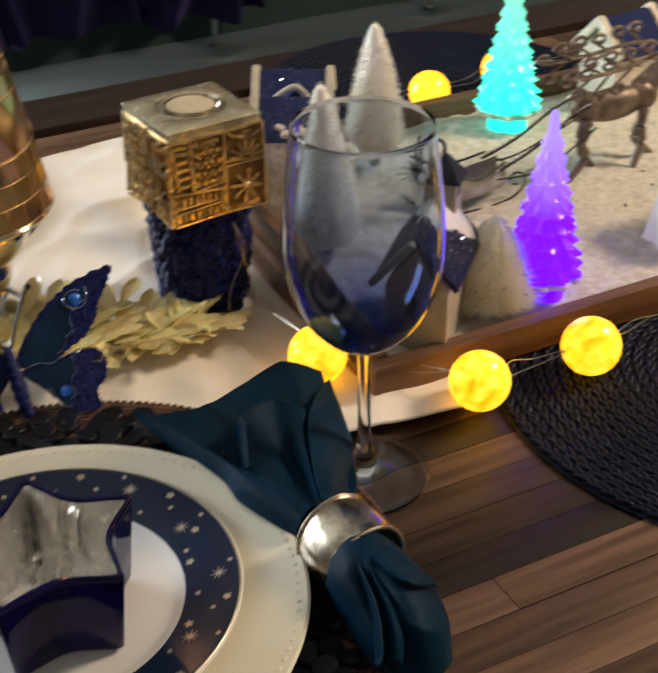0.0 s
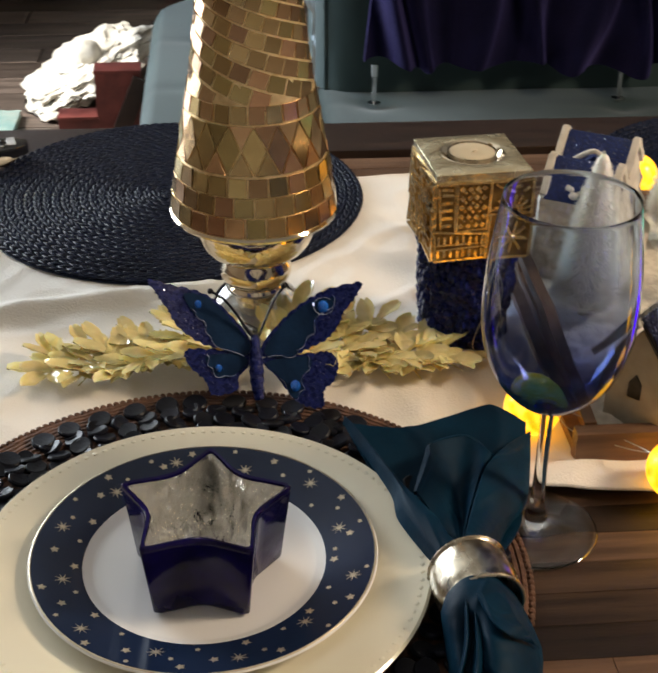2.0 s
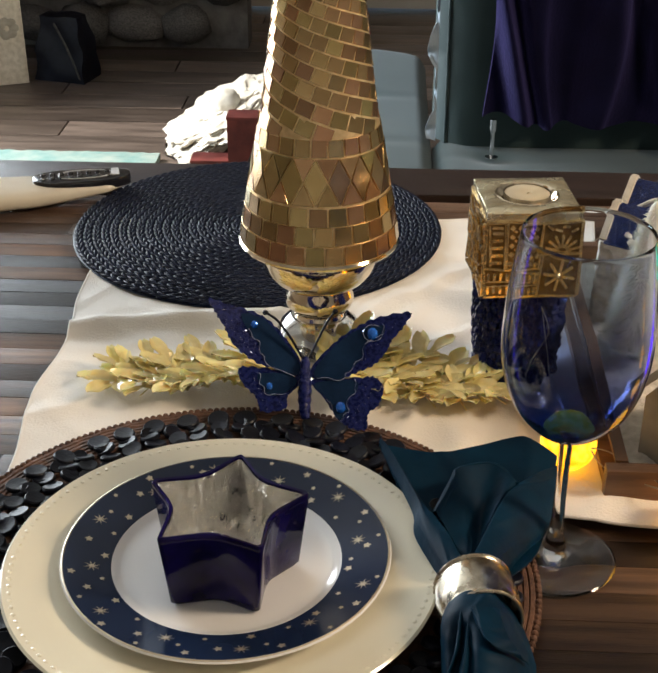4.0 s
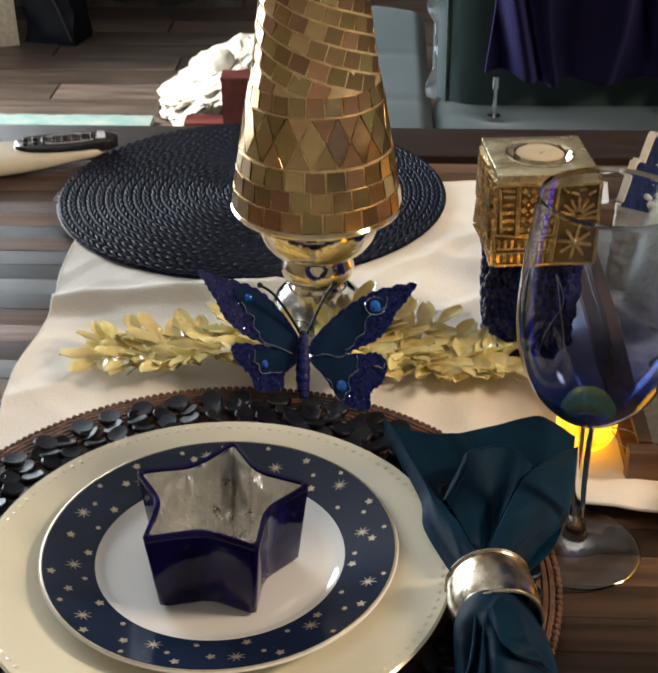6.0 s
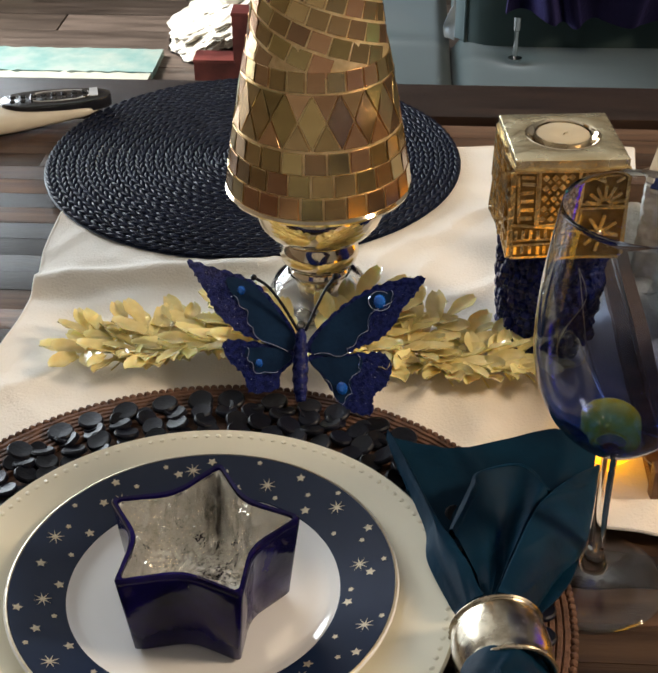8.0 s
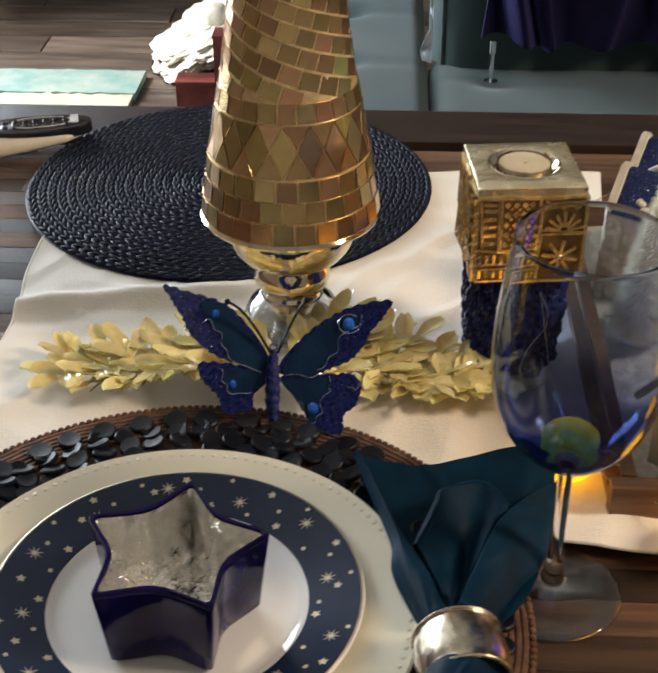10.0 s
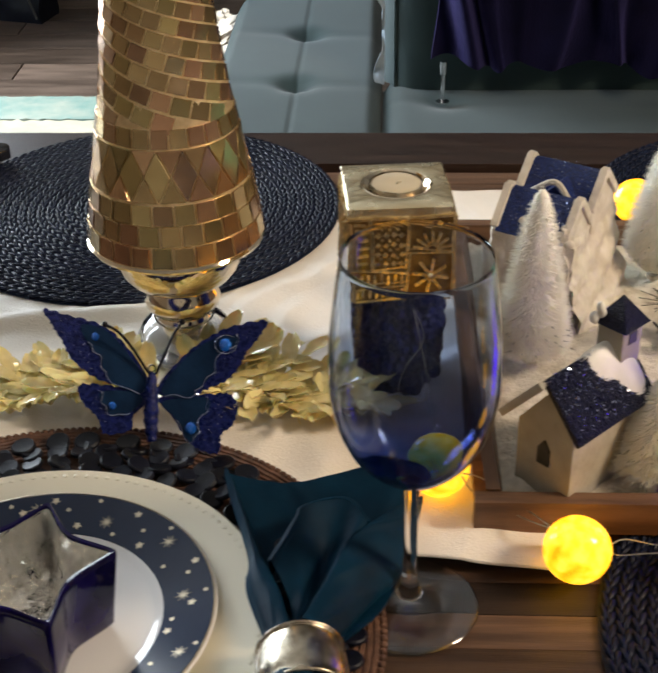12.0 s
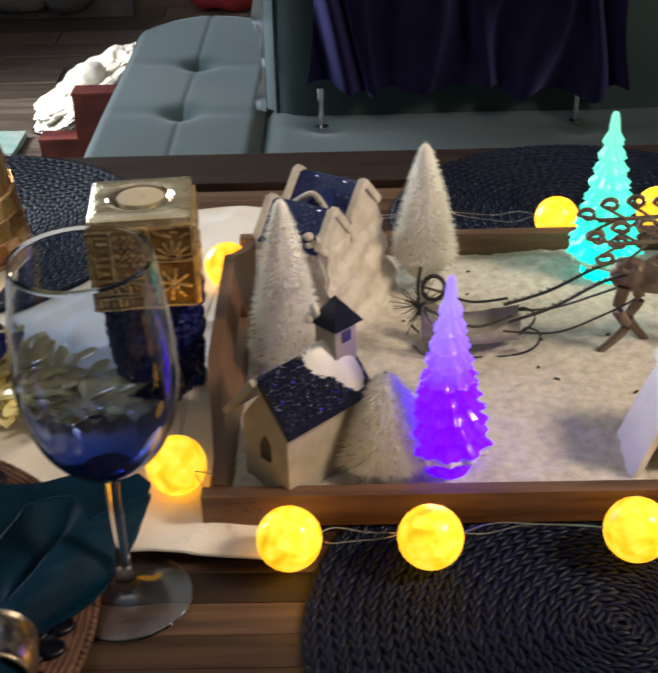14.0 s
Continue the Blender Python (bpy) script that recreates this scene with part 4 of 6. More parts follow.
def emboss(side):
    """Framed panels raised on one face: a ladder, a lattice of lozenges, two star bursts and barred windows."""
    m = pose(0, 0, 0, 0, 0, side * 90) @ pose(0, -H, 0)
    bm = bmesh.new()
    worn = random.Random(70 + side)

    def bar(cx, cz, sx, sz, t=0.0030, turn=0.0):
        t *= worn.uniform(0.6, 1.1)
        box(bm, 0, 0, 0, sx, t, sz, 0.0, m=m @ pose(cx + worn.uniform(-0.0004, 0.0004), -t / 2 + 0.0006, cz + worn.uniform(-0.0004, 0.0004), worn.uniform(-5, 5), turn + worn.uniform(-5, 5), worn.uniform(-5, 5)))
    for x0, x1, z0, z1 in ((-0.0362, -0.0215, 0.0255, 0.0635), (-0.0200, 0.0035, 0.0255, 0.0635), (0.0050, 0.0362, 0.0395, 0.0635), (-0.0362, 0.0035, 0.0020, 0.0240), (0.0050, 0.0362, 0.0020, 0.0380)):
        for cx, cz, sx, sz in (((x0 + x1) / 2, z0, x1 - x0, 0.0017), ((x0 + x1) / 2, z1, x1 - x0, 0.0017), (x0, (z0 + z1) / 2, 0.0017, z1 - z0), (x1, (z0 + z1) / 2, 0.0017, z1 - z0)):
            bar(cx, cz, sx, sz, 0.0032)
    for z in (0.0310, 0.0370, 0.0430, 0.0490, 0.0550, 0.0600):
        bar(-0.0280, z, 0.0085, 0.0026)
    bar(-0.0330, 0.0445, 0.0020, 0.034)
    for i in range(4):
        for j in range(5):
            bar(-0.0168 + 0.0056 * i, 0.0300 + 0.0074 * j, 0.0036, 0.0036, 0.0034, 45)
    for i in range(3):
        for j in range(4):
            bar(-0.0140 + 0.0056 * i, 0.0337 + 0.0074 * j, 0.0022, 0.0022, 0.0022, 45)
    for i in range(8):
        bar(-0.0330 + 0.0048 * i, 0.0072, 0.0022, 0.0062)
        bar(-0.0330 + 0.0048 * i, 0.0178, 0.0022, 0.0080)
    for z in (0.0115, 0.0150):
        bar(-0.0163, z, 0.0380, 0.0014)
    for k in range(8):
        box(bm, 0.0078, 0, 0, 0.0105, 0.0040, 0.0024, m=m @ pose(0.0205, -0.0012, 0.0200, 0, 45 * k + 10))
    ball_into(bm, m @ Vector((0.0205, -0.0015, 0.0200)), 0.0026, 8, 6)
    for k in range(7):
        box(bm, 0.0085, 0, 0, 0.0110, 0.0040, 0.0022, m=m @ pose(0.0215, -0.0012, 0.0405, 0, -180 * (k + 0.5) / 7))
    for k in range(4):
        bar(0.0110 + 0.0065 * k, 0.0600 - 0.002 * (k % 2), 0.0060, 0.0020, 0.0030, 35 - 22 * k)
    return bm


for side in range(4):
    part("relief", emboss(side), OLD_GOLD, cube, smooth=False)
tealight = thing("tealight", "cream wax tealight in a thin metal cup", "candle", pose(0.206, 0.279, 0.1580))
part("wax", lathe([(0, 0.0), (0.0178, 0), (0.0178, 0.009), (0.0165, 0.0098), (0.006, 0.0090), (0, 0.0086)], 36), WAX, tealight)
part("wick", tube([(0, 0, 0.0080), (0.001, 0, 0.0098), (0.003, 0.001, 0.0100)], 0.0007, 5), WAX, tealight)
part("cup", lathe([(0.0180, 0.0), (0.0186, 0.0), (0.0188, 0.0100), (0.0182, 0.0100)], 36), SILVER, tealight)

# ---- gold mosaic tree on a turned foot ----
TREE_X, TREE_Y = 0.0415, 0.322
mosaic = thing("mosaic_tree", "tall gold mirror mosaic cone tree on a turned gold foot", "ornament", pose(TREE_X, TREE_Y, 0.0055) @ Matrix.Diagonal((1, 1, 0.978, 1)))
# the cone from its wide rim up to the tip
CONE = [(0.1045, 0.0656), (0.118, 0.0640), (0.150, 0.0588), (0.186, 0.0525), (0.222, 0.0462), (0.256, 0.0415), (0.290, 0.0375), (0.320, 0.0335), (0.36, 0.0275), (0.40, 0.021), (0.44, 0.014), (0.475, 0.006)]


def cone_r(z):
    for (z0, r0), (z1, r1) in zip(CONE, CONE[1:]):
        if z <= z1:
            return r0 + (r1 - r0) * (z - z0) / (z1 - z0)
    return CONE[-1][1]


part("core", lathe([(0, 0.1035)] + [(r - 0.0004, z) for z, r in CONE] + [(0, 0.48)], 64), GROUT, mosaic, "gold grout between the tiles")
part("rim", lathe([(0.0590, 0.1000), (0.0660, 0.1020), (0.0668, 0.1040), (0.0654, 0.1060), (0.0590, 0.1050)], 72), GOLD, mosaic)
part("foot", lathe([(r, z * 1.125) for r, z in [(0, 0.0905), (0.060, 0.0900), (0.0515, 0.0872), (0.0490, 0.0840), (0.0500, 0.0805), (0.0480, 0.0745), (0.0475, 0.0725), (0.0450, 0.0670), (0.0400, 0.0610), (0.0340, 0.0565), (0.0290, 0.0545), (0.0262, 0.0530), (0.0270, 0.0505),
                    (0.0292, 0.0460), (0.0296, 0.0420), (0.0280, 0.0370), (0.0240, 0.0325), (0.0200, 0.0300), (0.0215, 0.0275), (0.0200, 0.0250), (0.0180, 0.0235), (0.0190, 0.0205), (0.0165, 0.0180), (0.0175, 0.0150), (0.0155, 0.0120), (0.0160, 0.0090), (0.0140, 0.0060), (0, 0.005)]], 64), GOLD, mosaic, "polished turned gold foot")
part("base", lathe([(0, 0.0005), (0.036, 0.0005), (0.039, 0.003), (0.038, 0.012), (0.033, 0.023), (0.024, 0.0305), (0.0215, 0.0295), (0.030, 0.021), (0.034, 0.011), (0.034, 0.004), (0, 0.004)], 56), CLEAR_GLASS, mosaic, "clear glass dome base")

rnd = random.Random(21)


def tile_bm(shape):
    """A thin mirror tile: its outline lies in x and z, its face looks along -y."""
    bm = bmesh.new()
    t = 0.0006
    front = [bm.verts.new((x * 0.965, -t, z * 0.965)) for x, z in shape]
    mid = [bm.verts.new((x, -t * 0.5, z)) for x, z in shape]
    back = [bm.verts.new((x, 0.0006, z)) for x, z in shape]
    bm.faces.new(front)
    n = len(shape)
    for a, b in ((front, mid), (mid, back)):
        for i in range(n):
            bm.faces.new((a[i], b[i], b[(i + 1) % n], a[(i + 1) % n]))
    return bm


def set_tiles(shape, z, n, off, turn=0.0, jitter=3.0):
    lean = math.degrees(math.atan2(cone_r(z - 0.01) - cone_r(z + 0.01), 0.02))
    data = None
    for k in range(n):
        a = 360 * (k + off) / n
        m = pose(0, 0, 0, 0, 0, a) @ pose(0, -cone_r(z), z, -lean + rnd.uniform(-jitter, jitter), 0, rnd.uniform(-jitter, jitter)) @ pose(0, 0, 0, 0, turn, 0)
        if data is None:
            data = part("mirror_tile", tile_bm(shape), GOLD_TILE, mosaic, smooth=False, m=m).data
        else:
            place("mirror_tile", data, mosaic, m=m)


def quad(w, h, skew=0.0):
    return [(-w / 2, -h / 2), (w / 2, -h / 2), (w / 2 - skew, h / 2), (-w / 2 + skew, h / 2)]


for z, n, off, h in ((0.1145, 26, 0.0, 0.0152), (0.1305, 25, 0.45, 0.0150), (0.1460, 24, 0.15, 0.0146)):
    set_tiles(quad(2 * math.pi * cone_r(z) / n - 0.0012, h, 0.0005), z, n, off, 0, 2.0)
# the band of diamonds with triangles between them
n = 18
w = 2 * math.pi * cone_r(0.174) / n
set_tiles([(0, -0.0188), (w * 0.47, 0), (0, 0.0188), (-w * 0.47, 0)], 0.1740, n, 0.0, 0, 2.0)
set_tiles([(-w * 0.44, 0.0090), (0, -0.0086), (w * 0.44, 0.0090)], 0.1836, n, 0.5, 0, 2.0)
set_tiles([(0, 0.0086), (-w * 0.47, -0.0090), (w * 0.47, -0.0090)], 0.1644, n, 0.5, 0, 2.0)
set_tiles(quad(2 * math.pi * cone_r(0.2005) / 24 - 0.0012, 0.0134, 0.0004), 0.2005, 24, 0.2, 0, 2.0)
# tiles in seven rows that wind down the cone side by side
STARTS, LEAN = 7, 20.0
lattice = part("mirror_tile", tile_bm(quad(0.0136, 0.0124)), GOLD_TILE, mosaic, smooth=False, m=pose(0, 0, 0, 0, 0, 0) @ pose(0, -cone_r(0.345), 0.345, -10, LEAN, 0)).data
for s in range(STARTS):
    z, a = 0.345, 2 * math.pi * (s + 0.31) / STARTS
    while z > 0.2130:
        r = cone_r(z)
        size = max(0.60, min(1.04, r / 0.0455))
        step = 0.0147 * size
        a += step * math.cos(radians(LEAN)) / r
        z -= step * math.sin(radians(LEAN))
        tip_lean = math.degrees(math.atan2(cone_r(z - 0.01) - cone_r(z + 0.01), 0.02))
        place("mirror_tile", lattice, mosaic, m=pose(0, 0, 0, 0, 0, math.degrees(a)) @ pose(0, -r, z, -tip_lean + rnd.uniform(-3, 3), 0, rnd.uniform(-3, 3)) @ pose(0, 0, 0, 0, LEAN, 0) @ Matrix.Diagonal((size, 1, size, 1)))
bm = bmesh.new()
for i in range(9):
    z = 0.354 + 0.0135 * i
    n = max(6, int(2 * math.pi * cone_r(z) / 0.0170))
    for k in range(n):
        box(bm, 0, 0, 0, 2 * math.pi * cone_r(z) / n * 0.9, 0.0016, 0.0128, m=pose(0, 0, 0, 0, 0, 360 * (k + 0.37 * i) / n) @ pose(0, -cone_r(z), z, -10, 18, 0))
tagged(part("upper_tiles", bm, GOLD_TILE, mosaic, smooth=False), kind="stuff")

# ---- glitter butterfly leaning on the placemat's edge ----
# local x to the side, local y up along the wings, local z out of them
fly = thing("butterfly_clip", "navy glitter butterfly with teal panels and blue gems", "ornament", pose(0.0385, 0.174, 0.0180, 49, 0, -2) @ pose(0, 0, 0, 0, 0, 2.5) @ Matrix.Diagonal((0.975, 1, 1, 1)))
WINGS = {
    "upper_left": ([(-0.005, 0.049), (-0.023, 0.073), (-0.038, 0.084), (-0.060, 0.090), (-0.077, 0.094), (-0.071, 0.083), (-0.064, 0.072), (-0.056, 0.058), (-0.040, 0.046), (-0.023, 0.040), (-0.005, 0.034)],
                   [(-0.035, 0.080), (-0.051, 0.083), (-0.046, 0.070), (-0.038, 0.061), (-0.034, 0.050), (-0.026, 0.041), (-0.009, 0.035), (-0.004, 0.043), (-0.021, 0.067)], 2, 6, 0.012),
    "lower_left": ([(-0.005, 0.036), (-0.033, 0.041), (-0.052, 0.041), (-0.049, 0.029), (-0.038, 0.018), (-0.033, 0.007), (-0.015, 0.0095), (-0.0135, 0.019), (-0.005, 0.028)],
                   [(-0.014, 0.036), (-0.0365, 0.036), (-0.034, 0.026), (-0.027, 0.0195), (-0.016, 0.0215), (-0.0065, 0.030)], 1, 4, 0.005),
    "upper_right": ([(0.0055, 0.043), (0.022, 0.061), (0.039, 0.073), (0.058, 0.0805), (0.082, 0.083), (0.0775, 0.073), (0.068, 0.062), (0.063, 0.0527), (0.0535, 0.043), (0.039, 0.037), (0.025, 0.032), (0.0055, 0.0335)],
                    [(0.044, 0.072), (0.061, 0.0735), (0.061, 0.066), (0.049, 0.061), (0.044, 0.048), (0.034, 0.038), (0.028, 0.032), (0.010, 0.033), (0.008, 0.041), (0.025, 0.060)], 1, 7, 0.010),
    "lower_right": ([(0.0055, 0.032), (0.0415, 0.0335), (0.055, 0.0335), (0.061, 0.024), (0.057, 0.012), (0.049, 0.005), (0.0475, -0.007), (0.034, -0.005), (0.025, 0.002), (0.015, 0.017)],
                    [(0.008, 0.029), (0.039, 0.031), (0.040, 0.0215), (0.034, 0.017), (0.034, 0.007), (0.027, 0.001), (0.0175, 0.017)], 1, 6, 0.005),
}


def wing(outline, lift, z=0.0, ruffle=0.0012, thick=0.0014):
    line = smooth_line([(x, y, 0) for x, y in outline], 8, True)
    out = []
    for i, p in enumerate(line):
        q = ruffle * math.sin(i * 1.9) * min(1, abs(p.x) / 0.03)
        out.append((p.x + math.copysign(q, p.x), p.y + q * 0.7))
    area = sum(a[0] * b[1] - b[0] * a[1] for a, b in zip(out, out[1:] + out[:1]))
    bm = slab(out if area > 0 else out[::-1], z, z + thick)
    bmesh.ops.triangulate(bm, faces=[f for f in bm.faces if len(f.verts) > 4])
    for v in bm.verts:
        v.co.z += lift * (v.co.x / 0.083) ** 2
    return bm


for name, (outline, inset, first, last, lift) in WINGS.items():
    blade = part("wing", wing(outline, lift), NAVY_GLITTER, fly)
    part("panel", wing(inset, lift, 0.0016, 0.0003, 0.0008), WING_TEAL, blade, "smooth dark teal wing panel")
    pts = smooth_line([(x, y, 0.0030 + lift * (x / 0.083) ** 2) for x, y in inset[first:last + 1]], 7)
    pts = [p + Vector((0.0010 * math.sin(i * 1.0), 0.0010 * math.cos(i * 0.8), 0)) for i, p in enumerate(pts)]
    part("glitter_line", tube(pts, 0.00028, 5), FLAKE, blade, "fine silver glitter line")
    rnd = random.Random(len(name) + 60)
    bm = bmesh.new()
    c = sum((Vector(p) for p in outline), Vector((0, 0))) / len(outline)
    for k in range(45):
        p = c.lerp(Vector(rnd.choice(outline)), rnd.uniform(0.35, 0.9)) + Vector((rnd.uniform(-0.005, 0.005), rnd.uniform(-0.005, 0.005)))
        w = rnd.uniform(0.0003, 0.0006)
        box(bm, 0, 0, 0, w, w, 0.0002, m=pose(p.x, p.y, 0.0019 + lift * (p.x / 0.083) ** 2, rnd.uniform(-40, 40), rnd.uniform(-40, 40), rnd.uniform(0, 90)))
    tagged(part("glitter", bm, FLAKE, blade, "silver glitter flecks", smooth=False), kind="stuff")
for x, y, r in ((-0.0413, 0.0748, 0.0030), (0.0530, 0.0672, 0.0046), (0.0283, 0.0100, 0.0042), (-0.0281, 0.0263, 0.0028)):
    bm = ball_into(bmesh.new(), (x, y, 0.0030 + 0.010 * (x / 0.083) ** 2), r, 10, 6, (1, 1.1, 0.6))
    part("gem", bm, GEM, fly, "bright blue faceted gem", smooth=False)
halo = [(0.0535 + 0.0078 * math.cos(a), 0.0675 + 0.0066 * math.sin(a), 0.0072) for a in [2 * math.pi * k / 20 for k in range(21)]]
part("glitter_line", tube(halo, 0.00028, 5), FLAKE, fly, "fine silver glitter line")
for way in ([(-0.002, 0.048, 0.004), (-0.012, 0.064, 0.009), (-0.022, 0.076, 0.014), (-0.031, 0.081, 0.019)], [(0.003, 0.048, 0.004), (0.010, 0.062, 0.008), (0.017, 0.074, 0.013), (0.024, 0.082, 0.018)]):
    feeler = smooth_line(way, 6)
    bm = tube(feeler, 0.0010, 6)
    ball_into(bm, feeler[-1], 0.0023, 8, 6)
    part("antenna", bm, DISC_DARK, fly)
spine = smooth_line([(0.001, 0.001, 0.003), (0, 0.012, 0.0035), (0, 0.024, 0.004), (0, 0.036, 0.004), (0, 0.049, 0.0035)], 10)
part("body", tube(spine, 0.0054, 12, lambda t: (0.25 + 0.75 * math.sin(math.pi * min(1, 0.12 + 0.80 * t)) ** 0.8) * (1 + 0.07 * math.sin(t * 44))), NAVY_GLITTER, fly)
bm = bmesh.new()
ring = [(0.0024 * math.cos(a), 0.052 + 0.0024 * math.sin(a), 0.004) for a in [2 * math.pi * k / 14 for k in range(15)]]
part("loop", tube(ring, 0.0006, 5), PEWTER, fly)

# ---- two sprays of gold leaves ----
rnd = random.Random(31)


def leaf_bm(length, width):
    def fn(u, v):
        t = u
        w = width * (math.sin(math.pi * min(1, t ** 1.25 * 0.88 + 0.06)) ** 0.6) * (1 + 0.06 * math.sin(t * 30))
        s = 2 * v - 1
        z = 0.16 * width * abs(s) ** 1.3 + 0.07 * length * math.sin(t * 2.4) + 0.05 * width * math.sin(t * 26) * abs(s)
        return t * length, s * w / 2, z
    return grid(6, 4, fn, 0.0004)


leaf_meshes = []


def put_leaf(spray, m):
    if len(leaf_meshes) < 4:
        k = len(leaf_meshes)
        leaf_meshes.append(part("leaf", leaf_bm((0.031, 0.034, 0.029, 0.033)[k], (0.0150, 0.0160, 0.0145, 0.0140)[k]), LEAF_GOLD, spray, m=m).data)
    else:
        place("leaf", rnd.choice(leaf_meshes), spray, m=m)


for start, end in (((0.030, 0.252, 0.012), (-0.122, 0.240, 0.010)), ((0.045, 0.256, 0.012), (0.190, 0.234, 0.010))):
    spray = thing("leaf_spray", "spray of glossy pale gold artificial leaves", "foliage", group="gold leaf sprays")
    a, b = Vector(start), Vector(end)
    stem = [a.lerp(b, t) + Vector((0, 0.005 * math.sin(t * 6), 0.002 * math.sin(t * 9))) for t in [k / 16 for k in range(17)]]
    part("stem", tube(stem, 0.0011, 6), LEAF_GOLD, spray)
    heading = math.degrees(math.atan2(b.y - a.y, b.x - a.x))
    put_leaf(spray, pose(b.x, b.y, b.z, 0, -6, heading))
    for k in range(11):
        t = (k + 0.4) / 11
        root = stem[int(t * 16)]
        for side in (-1, 1):
            length = (0.050 if b.x > a.x else 0.044) * (1 - 0.58 * t) * rnd.uniform(0.85, 1.15) * (1.15 if side * (b.x - a.x) > 0 else 1.10)
            yaw = radians(heading + side * rnd.uniform(44, 66))
            rise = rnd.uniform(0.05, 0.42)
            d = Vector((math.cos(yaw), math.sin(yaw), rise))
            if k % 2 == 0:
                part("twig", tube([root, root + d * length * 0.5, root + d * length + Vector((0, 0, -0.003))], 0.0006, 5), LEAF_GOLD, spray)
            n = 4 if t < 0.6 else 3
            for q in range(n):
                p = root + d * length * (q + 0.3) / n + Vector((0, 0, 0.001 + 0.003 * rnd.random()))
                for s in ((-1, 1) if q < n - 1 else (0,)):
                    turn = math.degrees(yaw) + s * rnd.uniform(28, 62)
                    size = rnd.uniform(0.75, 1.10) * (1 - 0.25 * t)
                    put_leaf(spray, pose(p.x, p.y, p.z, 0, 0, turn) @ pose(0, 0, 0, rnd.uniform(-22, 22), rnd.uniform(-24, 2), 0) @ Matrix.Diagonal((size, size, size, 1)))

# ---- napkin through a silver ring ----


def loft(lines, nu=36, nv=48, wrinkle=0.0008, seed=0.0, thick=0.0012):
    """Cloth drawn over several ridge and valley lines, each from the ring outwards."""
    runs = [smooth_line(line, 10) for line in lines]

    def along(run, t):
        f = t * (len(run) - 1)
        k = min(len(run) - 2, int(f))
        return run[k].lerp(run[k + 1], f - k)

    def fn(u, v):
        f = u * (len(runs) - 1)
        k = min(len(runs) - 2, int(f))
        w = f - k
        p0, p1, p2, p3 = (along(runs[max(0, min(len(runs) - 1, j))], v) for j in (k - 1, k, k + 1, k + 2))
        p = 0.5 * (2 * p1 + (p2 - p0) * w + (2 * p0 - 5 * p1 + 4 * p2 - p3) * w * w + (3 * p1 - p0 - 3 * p2 + p3) * w ** 3)
        z = p.z + wrinkle * (nz(u * 5 + seed, v * 4, 1.7) + 1.2 * max(0, 1 - 5 * abs(nz(u * 2.5 + seed, v * 3, 5.0))))
        return p.x, p.y, max(0.0140, z)
    return grid(nu, nv, fn, thick)


napkin = thing("napkin", "dark teal satin napkin gathered through a silver ring", "napkin")


part("sheet", loft([
    [(0.140, -0.030, 0.030), (0.122, 0.030, 0.026), (0.108, 0.085, 0.026), (0.096, 0.124, 0.032)],
    [(0.148, -0.030, 0.034), (0.138, 0.020, 0.017), (0.130, 0.075, 0.019), (0.119, 0.116, 0.033)],
    [(0.153, -0.030, 0.036), (0.150, 0.020, 0.016), (0.146, 0.075, 0.018), (0.140, 0.113, 0.033)],
    [(0.158, -0.030, 0.036), (0.168, 0.020, 0.016), (0.170, 0.075, 0.020), (0.168, 0.120, 0.036)],
    [(0.163, -0.030, 0.034), (0.186, 0.020, 0.016), (0.194, 0.075, 0.022), (0.199, 0.124, 0.041)],
    [(0.170, -0.030, 0.030), (0.200, 0.020, 0.017), (0.214, 0.070, 0.020), (0.2225, 0.112, 0.034)]], 60, 50), SATIN, napkin)
part("edge_fold", loft([
    [(0.136, -0.030, 0.034), (0.1205, 0.012, 0.0345), (0.119, 0.040, 0.034), (0.104, 0.090, 0.033), (0.0955, 0.121, 0.033)],
    [(0.138, -0.030, 0.044), (0.126, 0.012, 0.046), (0.1215, 0.040, 0.044), (0.106, 0.092, 0.041), (0.0965, 0.1225, 0.037)],
    [(0.147, -0.026, 0.049), (0.139, 0.004, 0.046), (0.1255, 0.037, 0.044), (0.109, 0.090, 0.040), (0.0975, 0.122, 0.037)],
    [(0.148, -0.024, 0.044), (0.1375, 0.009, 0.033), (0.127, 0.043, 0.031), (0.111, 0.093, 0.031), (0.0985, 0.121, 0.034)]], 40, 56, 0.0011, 3.0), SATIN, napkin)
